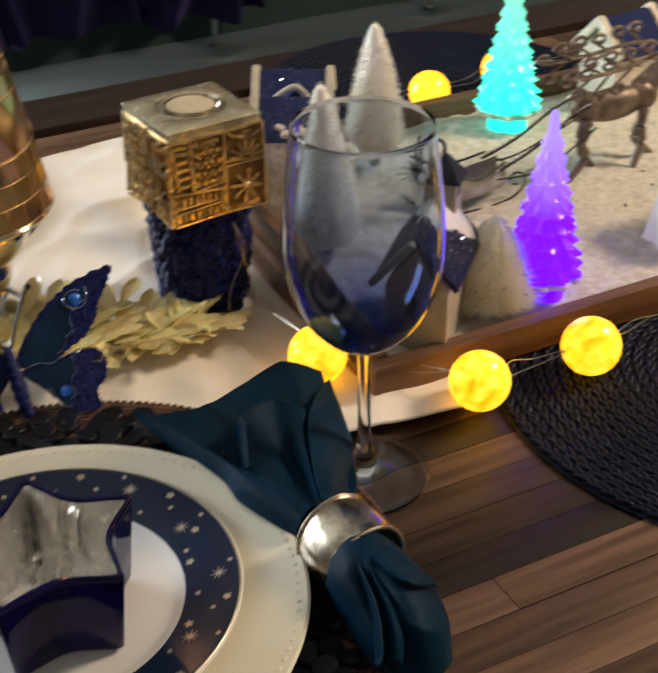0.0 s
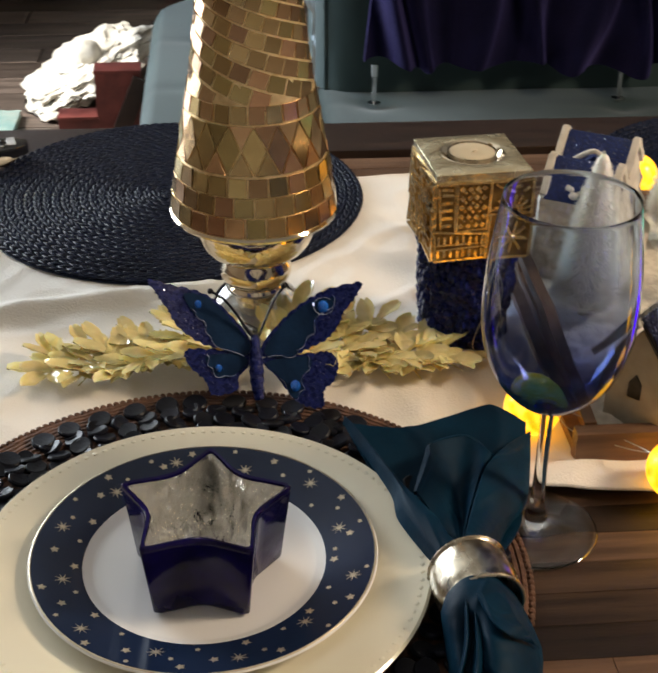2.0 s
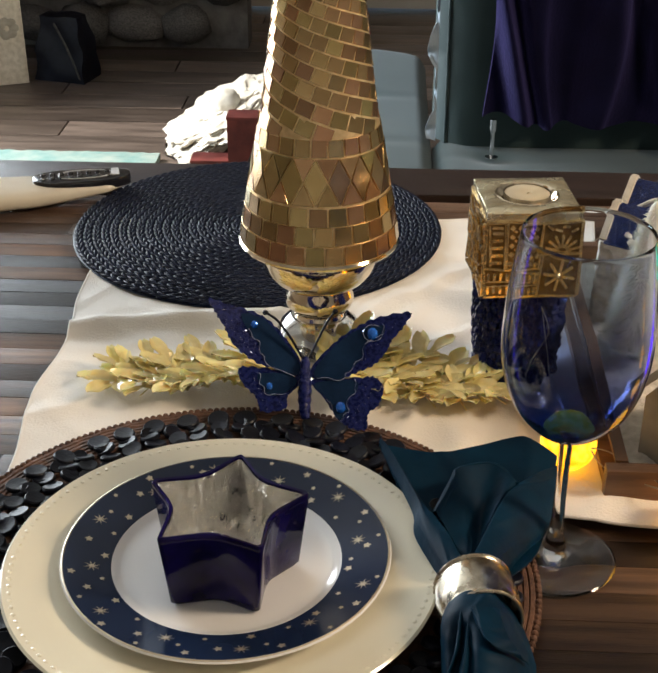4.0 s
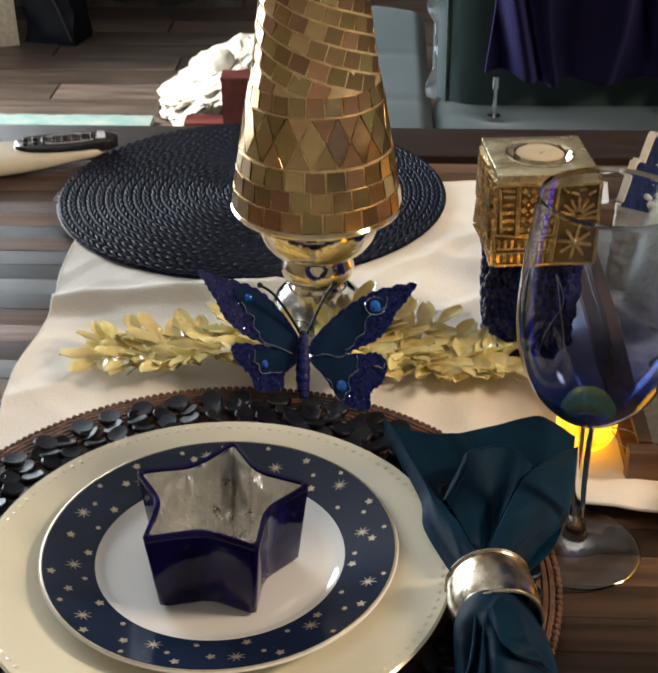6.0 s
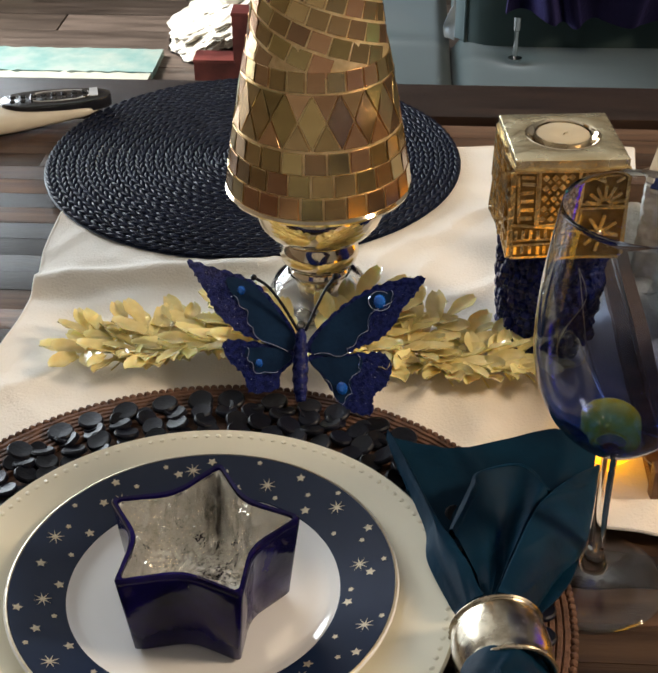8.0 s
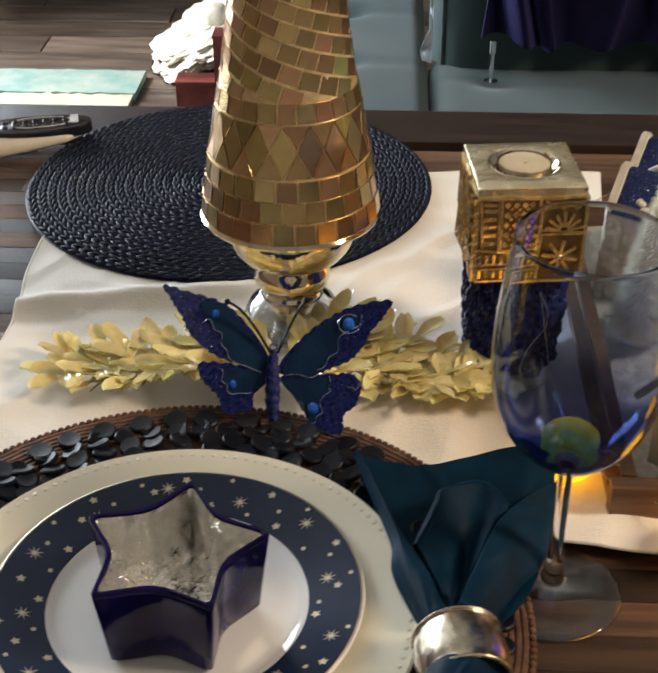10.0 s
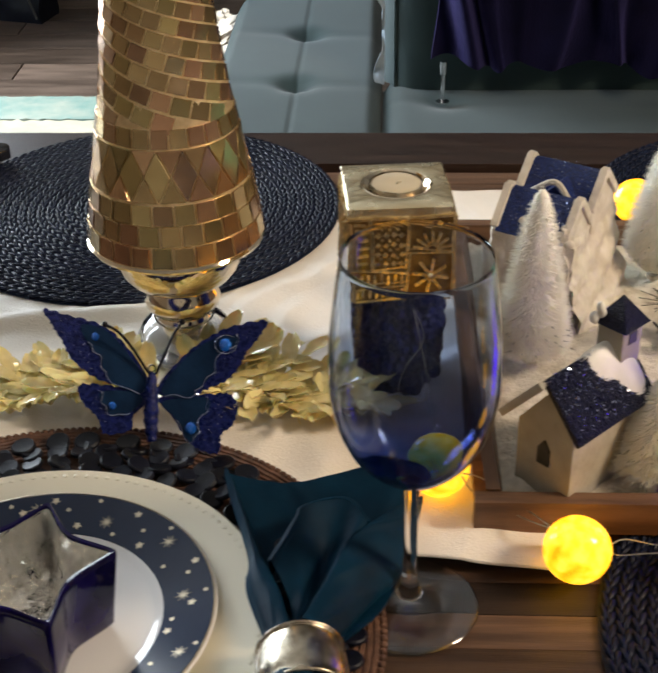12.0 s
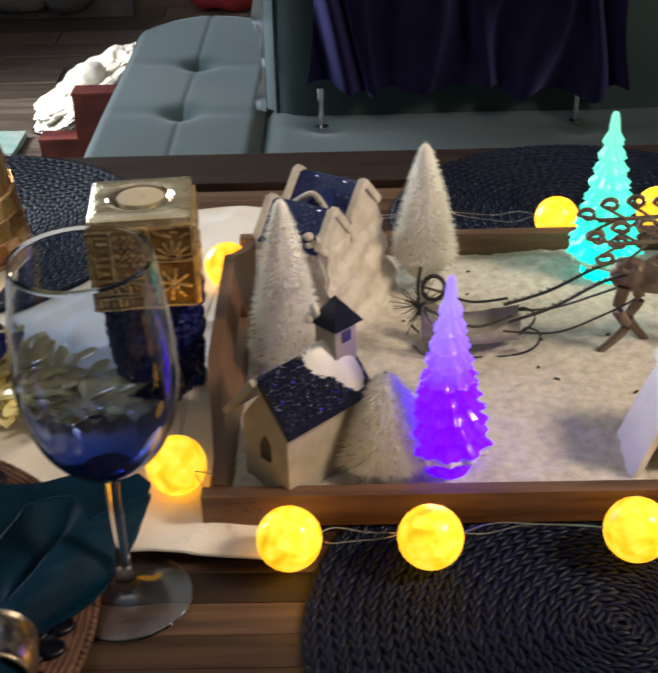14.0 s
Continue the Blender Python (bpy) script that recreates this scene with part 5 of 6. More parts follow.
part("outer_fold", loft([
    [(0.1565, -0.024, 0.045), (0.168, 0.010, 0.034), (0.187, 0.054, 0.032), (0.205, 0.085, 0.030), (0.2225, 0.103, 0.031)],
    [(0.1555, -0.024, 0.049), (0.1655, 0.007, 0.046), (0.184, 0.052, 0.044), (0.204, 0.082, 0.038), (0.223, 0.102, 0.033)],
    [(0.163, -0.026, 0.046), (0.178, 0.006, 0.041), (0.199, 0.048, 0.037), (0.213, 0.075, 0.034), (0.2235, 0.101, 0.032)],
    [(0.170, -0.030, 0.036), (0.190, 0.012, 0.026), (0.208, 0.040, 0.024), (0.217, 0.070, 0.025), (0.2235, 0.100, 0.031)],
    [(0.168, -0.030, 0.028), (0.187, 0.014, 0.016), (0.206, 0.042, 0.015), (0.215, 0.072, 0.017), (0.222, 0.099, 0.028)]], 48, 56, 0.0010, 8.0), SATIN, napkin)
part("inner_fold", loft([
    [(0.150, -0.024, 0.040), (0.146, 0.005, 0.034), (0.137, 0.024, 0.040), (0.134, 0.029, 0.043)],
    [(0.151, -0.024, 0.044), (0.152, 0.010, 0.036), (0.147, 0.045, 0.042), (0.146, 0.060, 0.046)],
    [(0.152, -0.024, 0.045), (0.157, 0.012, 0.033), (0.156, 0.050, 0.036), (0.1515, 0.074, 0.047)],
    [(0.153, -0.024, 0.045), (0.162, 0.012, 0.030), (0.166, 0.050, 0.030), (0.175, 0.084, 0.044)],
    [(0.154, -0.024, 0.047), (0.165, 0.012, 0.042), (0.178, 0.048, 0.041), (0.188, 0.068, 0.041)],
    [(0.156, -0.024, 0.045), (0.168, 0.014, 0.032), (0.182, 0.050, 0.028), (0.191, 0.066, 0.028)]], 60, 48, 0.0006, 14.0), SATIN, napkin)
part("back_fold", loft([
    [(0.134, 0.029, 0.043), (0.146, 0.060, 0.046), (0.1515, 0.074, 0.047), (0.175, 0.084, 0.044), (0.188, 0.068, 0.041)],
    [(0.132, 0.031, 0.040), (0.144, 0.066, 0.042), (0.1505, 0.080, 0.042), (0.177, 0.090, 0.040), (0.192, 0.070, 0.037)],
    [(0.133, 0.034, 0.026), (0.143, 0.068, 0.026), (0.150, 0.082, 0.026), (0.177, 0.092, 0.026), (0.194, 0.070, 0.022)]], 16, 50, 0.0005, 20.0), SATIN, napkin)


# the rolled end of the napkin below the ring
part("tail", loft([
    [(0.1412, -0.0440, 0.028), (0.1350, -0.0647, 0.0300), (0.1346, -0.0907, 0.0220), (0.1351, -0.1149, 0.0180), (0.1403, -0.1261, 0.0160)],
    [(0.1464, -0.0440, 0.044), (0.1360, -0.0803, 0.0500), (0.1357, -0.1060, 0.0440), (0.1358, -0.1251, 0.0360), (0.1407, -0.1347, 0.0220)],
    [(0.1516, -0.0440, 0.052), (0.1442, -0.0833, 0.0580), (0.1454, -0.1040, 0.0460), (0.1437, -0.1251, 0.0400), (0.1460, -0.1388, 0.0220)],
    [(0.1568, -0.0440, 0.055), (0.1541, -0.0835, 0.0600), (0.1527, -0.1139, 0.0560), (0.1518, -0.1355, 0.0480), (0.1530, -0.1435, 0.0240)],
    [(0.1620, -0.0440, 0.052), (0.1652, -0.0809, 0.0560), (0.1684, -0.1104, 0.0500), (0.1658, -0.1331, 0.0430), (0.1631, -0.1425, 0.0220)],
    [(0.1672, -0.0440, 0.044), (0.1744, -0.0727, 0.0460), (0.1826, -0.0983, 0.0340), (0.1783, -0.1217, 0.0300), (0.1719, -0.1356, 0.0180)],
    [(0.1724, -0.0440, 0.028), (0.1805, -0.0569, 0.0300), (0.1896, -0.0848, 0.0180), (0.1843, -0.1109, 0.0160), (0.1735, -0.1340, 0.0150)]], 60, 50, 0.0012, 31.0), SATIN, napkin)
part("tail_roll", loft([
    [(0.1434, -0.0792, 0.0520), (0.1398, -0.1069, 0.0440), (0.1317, -0.1272, 0.0360), (0.1283, -0.1330, 0.0360)],
    [(0.1442, -0.0850, 0.0580), (0.1400, -0.1152, 0.0540), (0.1315, -0.1368, 0.0450), (0.1278, -0.1389, 0.0400)],
    [(0.1473, -0.0808, 0.0540), (0.1446, -0.1057, 0.0420), (0.1374, -0.1254, 0.0360), (0.1304, -0.1349, 0.0360)],
    [(0.1487, -0.0846, 0.0580), (0.1448, -0.1174, 0.0550), (0.1410, -0.1354, 0.0500), (0.1375, -0.1413, 0.0420)],
    [(0.1518, -0.0839, 0.0580), (0.1511, -0.1107, 0.0480), (0.1466, -0.1309, 0.0420), (0.1416, -0.1376, 0.0340)]], 40, 40, 0.0003, 37.0), SATIN, napkin)
part("tail_flap", loft([
    [(0.1496, -0.0870, 0.0620), (0.1527, -0.0993, 0.0600), (0.1594, -0.1097, 0.0580), (0.1754, -0.1061, 0.0500)],
    [(0.1538, -0.0878, 0.0630), (0.1552, -0.1048, 0.0620), (0.1605, -0.1158, 0.0600), (0.1767, -0.1105, 0.0480)],
    [(0.1656, -0.0860, 0.0600), (0.1679, -0.1002, 0.0580), (0.1723, -0.1078, 0.0540), (0.1822, -0.1060, 0.0380)]], 24, 40, 0.0004, 43.0), SATIN, napkin)
ring = thing("napkin_ring", "wide polished silver napkin ring", "napkin ring", pose(0.1568, -0.054, 0.0365, 0, 0, 8))
prof = [(0.0242, -0.0165), (0.0262, -0.0175), (0.0268, -0.0160), (0.0258, -0.0148), (0.0270, -0.0100), (0.0277, 0.0), (0.0268, 0.0105), (0.0256, 0.0150), (0.0262, 0.0162), (0.0252, 0.0172), (0.0242, 0.0160), (0.0246, 0.0), (0.0242, -0.0165)]
bm = lathe(prof, 64)
bmesh.ops.transform(bm, matrix=pose(0, 0, 0, 90, 0, 0), verts=bm.verts[:])
bmesh.ops.scale(bm, vec=(0.90, 1.0, 0.90), verts=bm.verts[:])
part("band", bm, SILVER, ring)
for y in (-0.0165, 0.0165):
    lip = [(0.0232 * math.cos(a), y, 0.0232 * math.sin(a)) for a in [2 * math.pi * k / 48 for k in range(49)]]
    part("rolled_lip", tube(lip, 0.0013, 8), SILVER, ring)

# ---- two-tone remote control lying beside the placemat ----
remote = thing("remote_control", "cream remote control with a glossy black keypad end", "remote control", pose(-0.262, 0.650, 0.0, 0, 0, 15) @ Matrix.Diagonal((1, 0.95, 0.80, 1)))


def hand_fn(u, v):
    """A long shell, thick at one end and drawn up to a thin lifted nose at the other."""
    x = -0.165 + 0.240 * u
    full = min(1.0, 6 * u) ** 0.5 * min(1.0, max(0.0, 9 * (1 - u))) ** 0.5
    half = (0.044 - 0.026 * u ** 1.6) * full
    low = 0.001 + 0.020 * max(0, u - 0.55) ** 1.2 / 0.45
    high = 0.034 - 0.004 * u
    a = 2 * math.pi * v
    c, s = math.cos(a), math.sin(a)
    mid = (low + high) / 2
    return x, half * math.copysign(abs(c) ** 0.8, c), mid + (high - low) / 2 * full * math.copysign(abs(s) ** 0.75, s)


bm = grid(48, 40, hand_fn)
bmesh.ops.remove_doubles(bm, verts=bm.verts[:], dist=0.00005)
bmesh.ops.recalc_face_normals(bm, faces=bm.faces[:])
part("case", bm, CREAM_PLASTIC, remote, "cream glossy plastic case")
outline = []
for k in range(44):
    a = 2 * math.pi * k / 44
    c, s = math.cos(a), math.sin(a)
    outline.append((0.022 + 0.054 * math.copysign(abs(c) ** 0.75, c), 0.0215 * math.copysign(abs(s) ** 0.8, s) * (1 - 0.10 * c)))
keypad = part("keypad", slab(outline, 0.0225, 0.0365, 0.005), BLACK_PLASTIC, remote, "glossy black keypad")
ring = [(0.026 + (x - 0.022) * 0.54, y * 0.62, 0.0371) for x, y in outline]
part("outline", tube(ring + ring[:1], 0.0008, 5), GREY_LABEL, keypad, "pale grey outline print")
for i in range(8):
    for j in range(2):
        part("button", lathe([(0, 0.0390), (0.0022, 0.0388), (0.0028, 0.0378), (0.0028, 0.0355), (0, 0.0355)], 12), BLACK_PLASTIC, keypad, m=pose(-0.020 + 0.0100 * i, -0.0065 + 0.0125 * j, 0))
part("label", box_bm(0.059, 0.003, 0.0369, 0.008, 0.021, 0.0012), GREY_LABEL, keypad, "pale grey label patch", smooth=False)
for i in range(5):
    for j in range(3):
        part("button", lathe([(0, 0.0362), (0.0018, 0.0360), (0.0024, 0.0352), (0.0024, 0.0335), (0, 0.0335)], 12), CREAM_PLASTIC, remote, m=pose(-0.128 + 0.015 * i, -0.013 + 0.013 * j, 0))

# ---- wooden tray with the winter village ----
T0, T1, TY0, TY1 = 0.256, 0.93, 0.098, 0.486
tray = thing("wooden_tray", "brown wooden serving tray with raised handle ends", "tray", pose(0, 0, 0.0065))
part("bottom", box_bm((T0 + T1) / 2, (TY0 + TY1) / 2, 0.005, T1 - T0 - 0.004, TY1 - TY0 - 0.004, 0.008), TRAY_WOOD, tray, smooth=False)
part("long_side", box_bm((T0 + T1) / 2, TY0 + 0.006, 0.0125, T1 - T0, 0.012, 0.025, 0.0015), TRAY_WOOD, tray)
part("long_side", box_bm((T0 + T1) / 2, TY1 - 0.006, 0.0155, T1 - T0, 0.012, 0.031, 0.0015), TRAY_WOOD, tray)


def tray_end(x, sign):
    """An end board with an arched top and a slot for the fingers."""
    mid, half = (TY0 + TY1) / 2, (TY1 - TY0) / 2
    a0, a1 = TY0 + 0.0125, TY1 - 0.0125

    def top(y):
        d = abs(y - mid) / half
        return 0.026 + 0.004 * (y - TY0) / (2 * half) + 0.036 * max(0.0, 1 - max(0, d - 0.42) / 0.52) ** 1.3

    def span(y0, y1, n=14):
        return [y0 + (y1 - y0) * k / n for k in range(n + 1)]
    bm = bmesh.new()
    for y0, y1, lo, hi in ((a0, mid - 0.045, None, None), (mid + 0.045, a1, None, None), (mid - 0.045, mid + 0.045, None, 0.026), (mid - 0.045, mid + 0.045, 0.041, None)):
        pts = [(y, lo or 0.0) for y in span(y0, y1)] + [(y, hi or top(y)) for y in span(y1, y0)]
        v = [bm.verts.new((x, y, z)) for y, z in pts]
        w = [bm.verts.new((x + sign * 0.009, y, z)) for y, z in pts]
        bm.faces.new(v), bm.faces.new(w[::-1])
        for k in range(len(v)):
            bm.faces.new((v[k], w[k], w[(k + 1) % len(v)], v[(k + 1) % len(v)]))
    for v in bm.verts:
        v.co.x += sign * (0.015 - 0.28 * v.co.z)
    bmesh.ops.recalc_face_normals(bm, faces=bm.faces[:])
    bmesh.ops.triangulate(bm, faces=[f for f in bm.faces if len(f.verts) > 4])
    return bm


part("end_board", tray_end(T0, 1), TRAY_END, tray, smooth=False)
part("end_board", tray_end(T1, -1), TRAY_END, tray, smooth=False)


def snow_z(x, y):
    rim = min(x - T0 - 0.011, T1 - 0.011 - x, y - TY0 - 0.012, TY1 - 0.012 - y)
    return 0.0225 + 0.0035 * nz(x * 16, y * 16) + 0.0024 * nz(x * 70, y * 70) + 0.0014 * nz(x * 240, y * 240) - 0.004 * max(0, 1 - rim / 0.02) + 0.004 * (TY1 - y)


tagged(part("snow", grid(230, 150, lambda u, v: (T0 + 0.0112 + (T1 - T0 - 0.0224) * u, TY0 + 0.0122 + (TY1 - TY0 - 0.0244) * v, snow_z(T0 + 0.0112 + (T1 - T0 - 0.0224) * u, TY0 + 0.0122 + (TY1 - TY0 - 0.0244) * v))), SNOW), "cream artificial snow granules filling the tray", "snow", kind="stuff")
rnd = random.Random(77)
verts, faces = [], []
for k in range(2600):
    x, y = rnd.uniform(T0 + 0.026, T1 - 0.05), rnd.uniform(TY0 + 0.014, TY1 - 0.014)
    size, z, base = rnd.uniform(0.0005, 0.0012), snow_z(x, y), len(verts)
    turn = rnd.uniform(0, 2)
    verts += [(x + size * math.cos(turn + q * math.pi / 2), y + size * math.sin(turn + q * math.pi / 2), z) for q in range(4)] + [(x, y, z + size * 0.8)]
    faces += [(base + q, base + (q + 1) % 4, base + 4) for q in range(4)]
me = bpy.data.meshes.new("snow_crumbs")
me.from_pydata(verts, [], faces)
me.materials.append(SNOW)
tagged(place("snow_crumbs", me), "loose crumbs of artificial snow", "snow", kind="stuff")
bm = bmesh.new()
for k in range(26):
    x, y = rnd.uniform(T0 + 0.12, T1 - 0.2), rnd.uniform(TY0 + 0.02, TY1 - 0.03)
    box(bm, 0, 0, 0, rnd.uniform(0.002, 0.006), 0.002, 0.001, m=pose(x, y, snow_z(x, y) + 0.0008, 0, rnd.uniform(-20, 20), rnd.uniform(0, 180)))
tagged(part("bark_bits", bm, PEWTER, smooth=False), "small dark bits scattered on the snow", "debris", kind="stuff")


# bottle-brush trees
def brush_tree(x, y, z0, h, r, seed, group="bottle-brush trees", belly=0.12, flat=1.0, warm=BRISTLE, count=2600):
    rnd = random.Random(seed)
    tree = thing("bottle_brush_tree", "cream flocked bottle-brush tree with spiky bristles", "ornament tree", pose(x, y, z0), group)
    part("trunk", lathe([(0, 0), (0.006, 0), (0.006, 0.004), (0.0016, 0.006), (0.0012, h), (0, h)], 10), WHITEWASH, tree)

    def rad(t):
        return r * (min(1, t / belly) ** 0.6 if t < belly else ((1 - t) / (1 - belly)) ** 0.64) + 0.0022

    # a packed inner cone that the bristles stand out of
    def wob(a, z):
        return 1 + 0.10 * nz(math.cos(a) * 3 + seed, math.sin(a) * 3, z * 90) + 0.06 * nz(math.cos(a) * 9, math.sin(a) * 9, z * 260)
    part("flocking", lathe([(0, 0.006)] + [(rad(t) * 0.80, 0.006 + (h - 0.007) * t) for t in [k / 26 for k in range(1, 26)]] + [(0, h)], 36, wobble=wob), warm, tree)
    # a few tips are coloured dark, partly for the shade between bristles
    for name, n, reach, width, material in (("bristles", int(count * 3.4), 1.14, 0.00042, warm), ("bristle_tip", count // 30, 1.24, 0.0004, BRISTLE_DARK)):
        verts, faces = [], []
        for k in range(n):
            t = (1 - math.sqrt(rnd.random()) * 0.995) * (1 if name == "bristles" else 0.55)
            a = rnd.uniform(0, 2 * math.pi)
            rr = rad(t) * reach * rnd.uniform(0.84, 1.10)
            z = 0.006 + (h - 0.007) * t
            d = Vector((math.cos(a), math.sin(a), rnd.uniform(-0.10, 0.10)))
            s = Vector((-math.sin(a), math.cos(a), 0)) * width
            u = Vector((0, 0, width))
            p0, p1 = Vector((0, 0, z)) + d * rr * (0.55 if name == "bristles" else 0.86), Vector((0, 0, z)) + d * rr
            b = len(verts)
            verts += [p0 - s - u * 0.6, p0 + s - u * 0.6, p0 + u, p1]
            faces += [(b, b + 1, b + 3), (b + 1, b + 2, b + 3), (b + 2, b, b + 3)]
        me = bpy.data.meshes.new(name)
        me.from_pydata([tuple(v) for v in verts], [], faces)
        me.materials.append(material)
        tagged(place(name, me, tree), kind="stuff")
    return tree


SN = 0.024
brush_tree(0.420, 0.398, SN + 0.004, 0.130, 0.0238, 1, belly=0.2)
brush_tree(0.3070, 0.276, SN, 0.142, 0.0255, 2, belly=0.08)
brush_tree(0.379, 0.146, SN - 0.002, 0.074, 0.0310, 3, belly=0.06)


# light-up trees
def lit_tree(x, y, z0, h, r, material, label):
    tree = thing("light_up_tree", label, "lamp", pose(x, y, z0), "light-up trees")
    part("pot", lathe([(0, 0.0), (r * 0.60, 0.0), (r * 0.66, h * 0.012), (r * 0.62, h * 0.15), (0, h * 0.15)], 40), material, tree)
    prof = [(0, h * 0.152), (r * 0.70, h * 0.154)]
    n = 9
    for i in range(n):
        t0 = 0.160 + 0.730 * (i / n) ** 1.03
        t1 = 0.160 + 0.730 * ((i + 1) / n) ** 1.03
        f = r * (1 - 0.84 * (i / n)) ** 0.95
        g = r * (1 - 0.84 * ((i + 1) / n)) ** 0.95
        prof += [(f * 0.92, h * (t0 + (t1 - t0) * 0.04)), (f * 1.05, h * (t0 + (t1 - t0) * 0.20)), (f * 1.02, h * (t0 + (t1 - t0) * 0.34)), (f * 0.45 + g * 0.38, h * (t0 + (t1 - t0) * 0.72)), (g * 0.80, h * (t1 - (t1 - t0) * 0.04))]
    prof += [(r * 0.150, h * 0.91), (r * 0.115, h * 0.965), (r * 0.075, h * 0.993), (0, h)]

    def wob(a, z):
        k = int(60 * z / h / 5)
        return 1 + (0.11 * math.sin(a * 9 + 2.1 * k) if h * 0.09 < z < h * 0.9 else 0.02 * math.sin(a * 5)) + 0.03 * math.sin(a * 23 + k)
    part("canopy", lathe(prof, 110, wobble=wob), material, tree)
    part("snow_rim", lathe([(r * 0.66, h * 0.166), (r * 0.98, h * 0.160), (r * 1.06, h * 0.146), (r * 0.98, h * 0.130), (r * 0.64, h * 0.134)], 72, wobble=lambda a, z: 1 + 0.05 * math.sin(a * 11) + 0.03 * math.sin(a * 23)), SNOW, tree, "pale frosted rim")
    return tree


lit_tree(0.421, 0.142, SN - 0.005, 0.150, 0.0262, PURPLE_GLOW, "acrylic tiered tree glowing violet in the snow")
lit_tree(0.5765, 0.420, SN - 0.004, 0.152, 0.0285, TEAL_GLOW, "acrylic tiered tree glowing turquoise in the snow")


# ---- ceramic houses ----
def gable(bm, w, l, wall_h, ridge_h, m):
    """A house body along local y with its gables at both ends."""
    pts = [(-w, 0), (w, 0), (w, wall_h), (0, ridge_h), (-w, wall_h)]
    a = [bm.verts.new(m @ Vector((x, -l, z))) for x, z in pts]
    b = [bm.verts.new(m @ Vector((x, l, z))) for x, z in pts]
    bm.faces.new(a), bm.faces.new(b[::-1])
    for i in range(5):
        bm.faces.new((a[i], b[i], b[(i + 1) % 5], a[(i + 1) % 5]))
    bmesh.ops.recalc_face_normals(bm, faces=bm.faces[:])
    return bm


def slope(bm, p, q, r, s, thick, m):
    vs = [m @ Vector(v) for v in (p, q, r, s)]
    nrm = (vs[1] - vs[0]).cross(vs[3] - vs[0]).normalized()
    if nrm.z < 0:
        nrm = -nrm
    lo = [bm.verts.new(v) for v in vs]
    hi = [bm.verts.new(v + nrm * thick) for v in vs]
    bm.faces.new(lo[::-1]), bm.faces.new(hi)
    for i in range(4):
        bm.faces.new((lo[i], lo[(i + 1) % 4], hi[(i + 1) % 4], hi[i]))
    bmesh.ops.recalc_face_normals(bm, faces=bm.faces[:])
    return bm


I4 = Matrix.Identity(4)
# small clapboard cabin with a bank of snow against its side
cabin = thing("village_cabin", "cream clapboard model cabin with snow banked against it", "model house", pose(0.600, 0.152, SN - 0.004) @ Matrix.Diagonal((0.9, 0.9, 0.84, 1)))
part("wall", gable(bmesh.new(), 0.0350, 0.0265, 0.074, 0.100, I4), SIDING, cabin)
for i in range(7):
    part("board", box_bm(0, -0.0272, 0.0065 + 0.0092 * i, 0.0705, 0.0022, 0.0086, 0.0007, m=pose(0, 0, 0) @ Matrix.Translation((0, -0.0272, 0.0065 + 0.0092 * i)) @ pose(0, 0, 0, 5) @ Matrix.Translation((0, 0.0272, -0.0065 - 0.0092 * i))), SIDING, cabin)
for sx in (-1, 1):
    part("roof", slope(bmesh.new(), (0, -0.030, 0.106), (0, 0.030, 0.106), (sx * 0.0375, 0.030, 0.076), (sx * 0.0375, -0.030, 0.076), 0.007, I4), SMOOTH_SNOW, cabin, "roof thick with snow")


def bank_fn(u, v):
    y = -0.031 + 0.060 * v + 0.002 * math.sin(u * 5)
    x = -0.0345 - 0.030 * u ** 0.9
    return x, y, 0.073 * (1 - u) ** 1.15 + 0.0012 * nz(x * 120, y * 120, 3) + 0.002


part("snow_bank", grid(24, 24, bank_fn, 0.016), SMOOTH_SNOW, cabin, "white bank of snow")
# chapel with a small bell tower on its ridge, turned half away
chapel = thing("village_chapel", "small ceramic chapel with a navy shingled roof and snow", "model house", pose(0.3235, 0.1435, SN - 0.004, 0, 0, -45))
part("wall", gable(bmesh.new(), 0.0215, 0.034, 0.052, 0.080, I4), TAUPE, chapel)
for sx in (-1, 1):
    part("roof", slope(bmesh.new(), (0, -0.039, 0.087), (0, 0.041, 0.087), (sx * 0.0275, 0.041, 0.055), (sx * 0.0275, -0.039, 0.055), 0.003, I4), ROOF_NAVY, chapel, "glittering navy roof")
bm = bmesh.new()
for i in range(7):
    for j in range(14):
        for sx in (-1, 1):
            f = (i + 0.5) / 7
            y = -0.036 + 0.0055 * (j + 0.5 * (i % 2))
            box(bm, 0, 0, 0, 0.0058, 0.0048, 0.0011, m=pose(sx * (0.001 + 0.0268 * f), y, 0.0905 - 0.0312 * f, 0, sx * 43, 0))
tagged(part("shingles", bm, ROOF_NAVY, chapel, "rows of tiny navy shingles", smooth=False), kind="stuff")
part("verge", box_bm(-0.0155, -0.0395, 0.0715, 0.046, 0.007, 0.0055, 0.0015, m=pose(0, 0, 0) @ Matrix.Translation((-0.0155, 0, 0.0715)) @ pose(0, 0, 0, 0, -49, 0) @ Matrix.Translation((0.0155, 0, -0.0715))), TAUPE, chapel)
bm = bmesh.new()
arch = [(-0.0048, 0.0), (0.0048, 0.0), (0.0048, 0.012), (0.0, 0.019), (-0.0048, 0.012)]
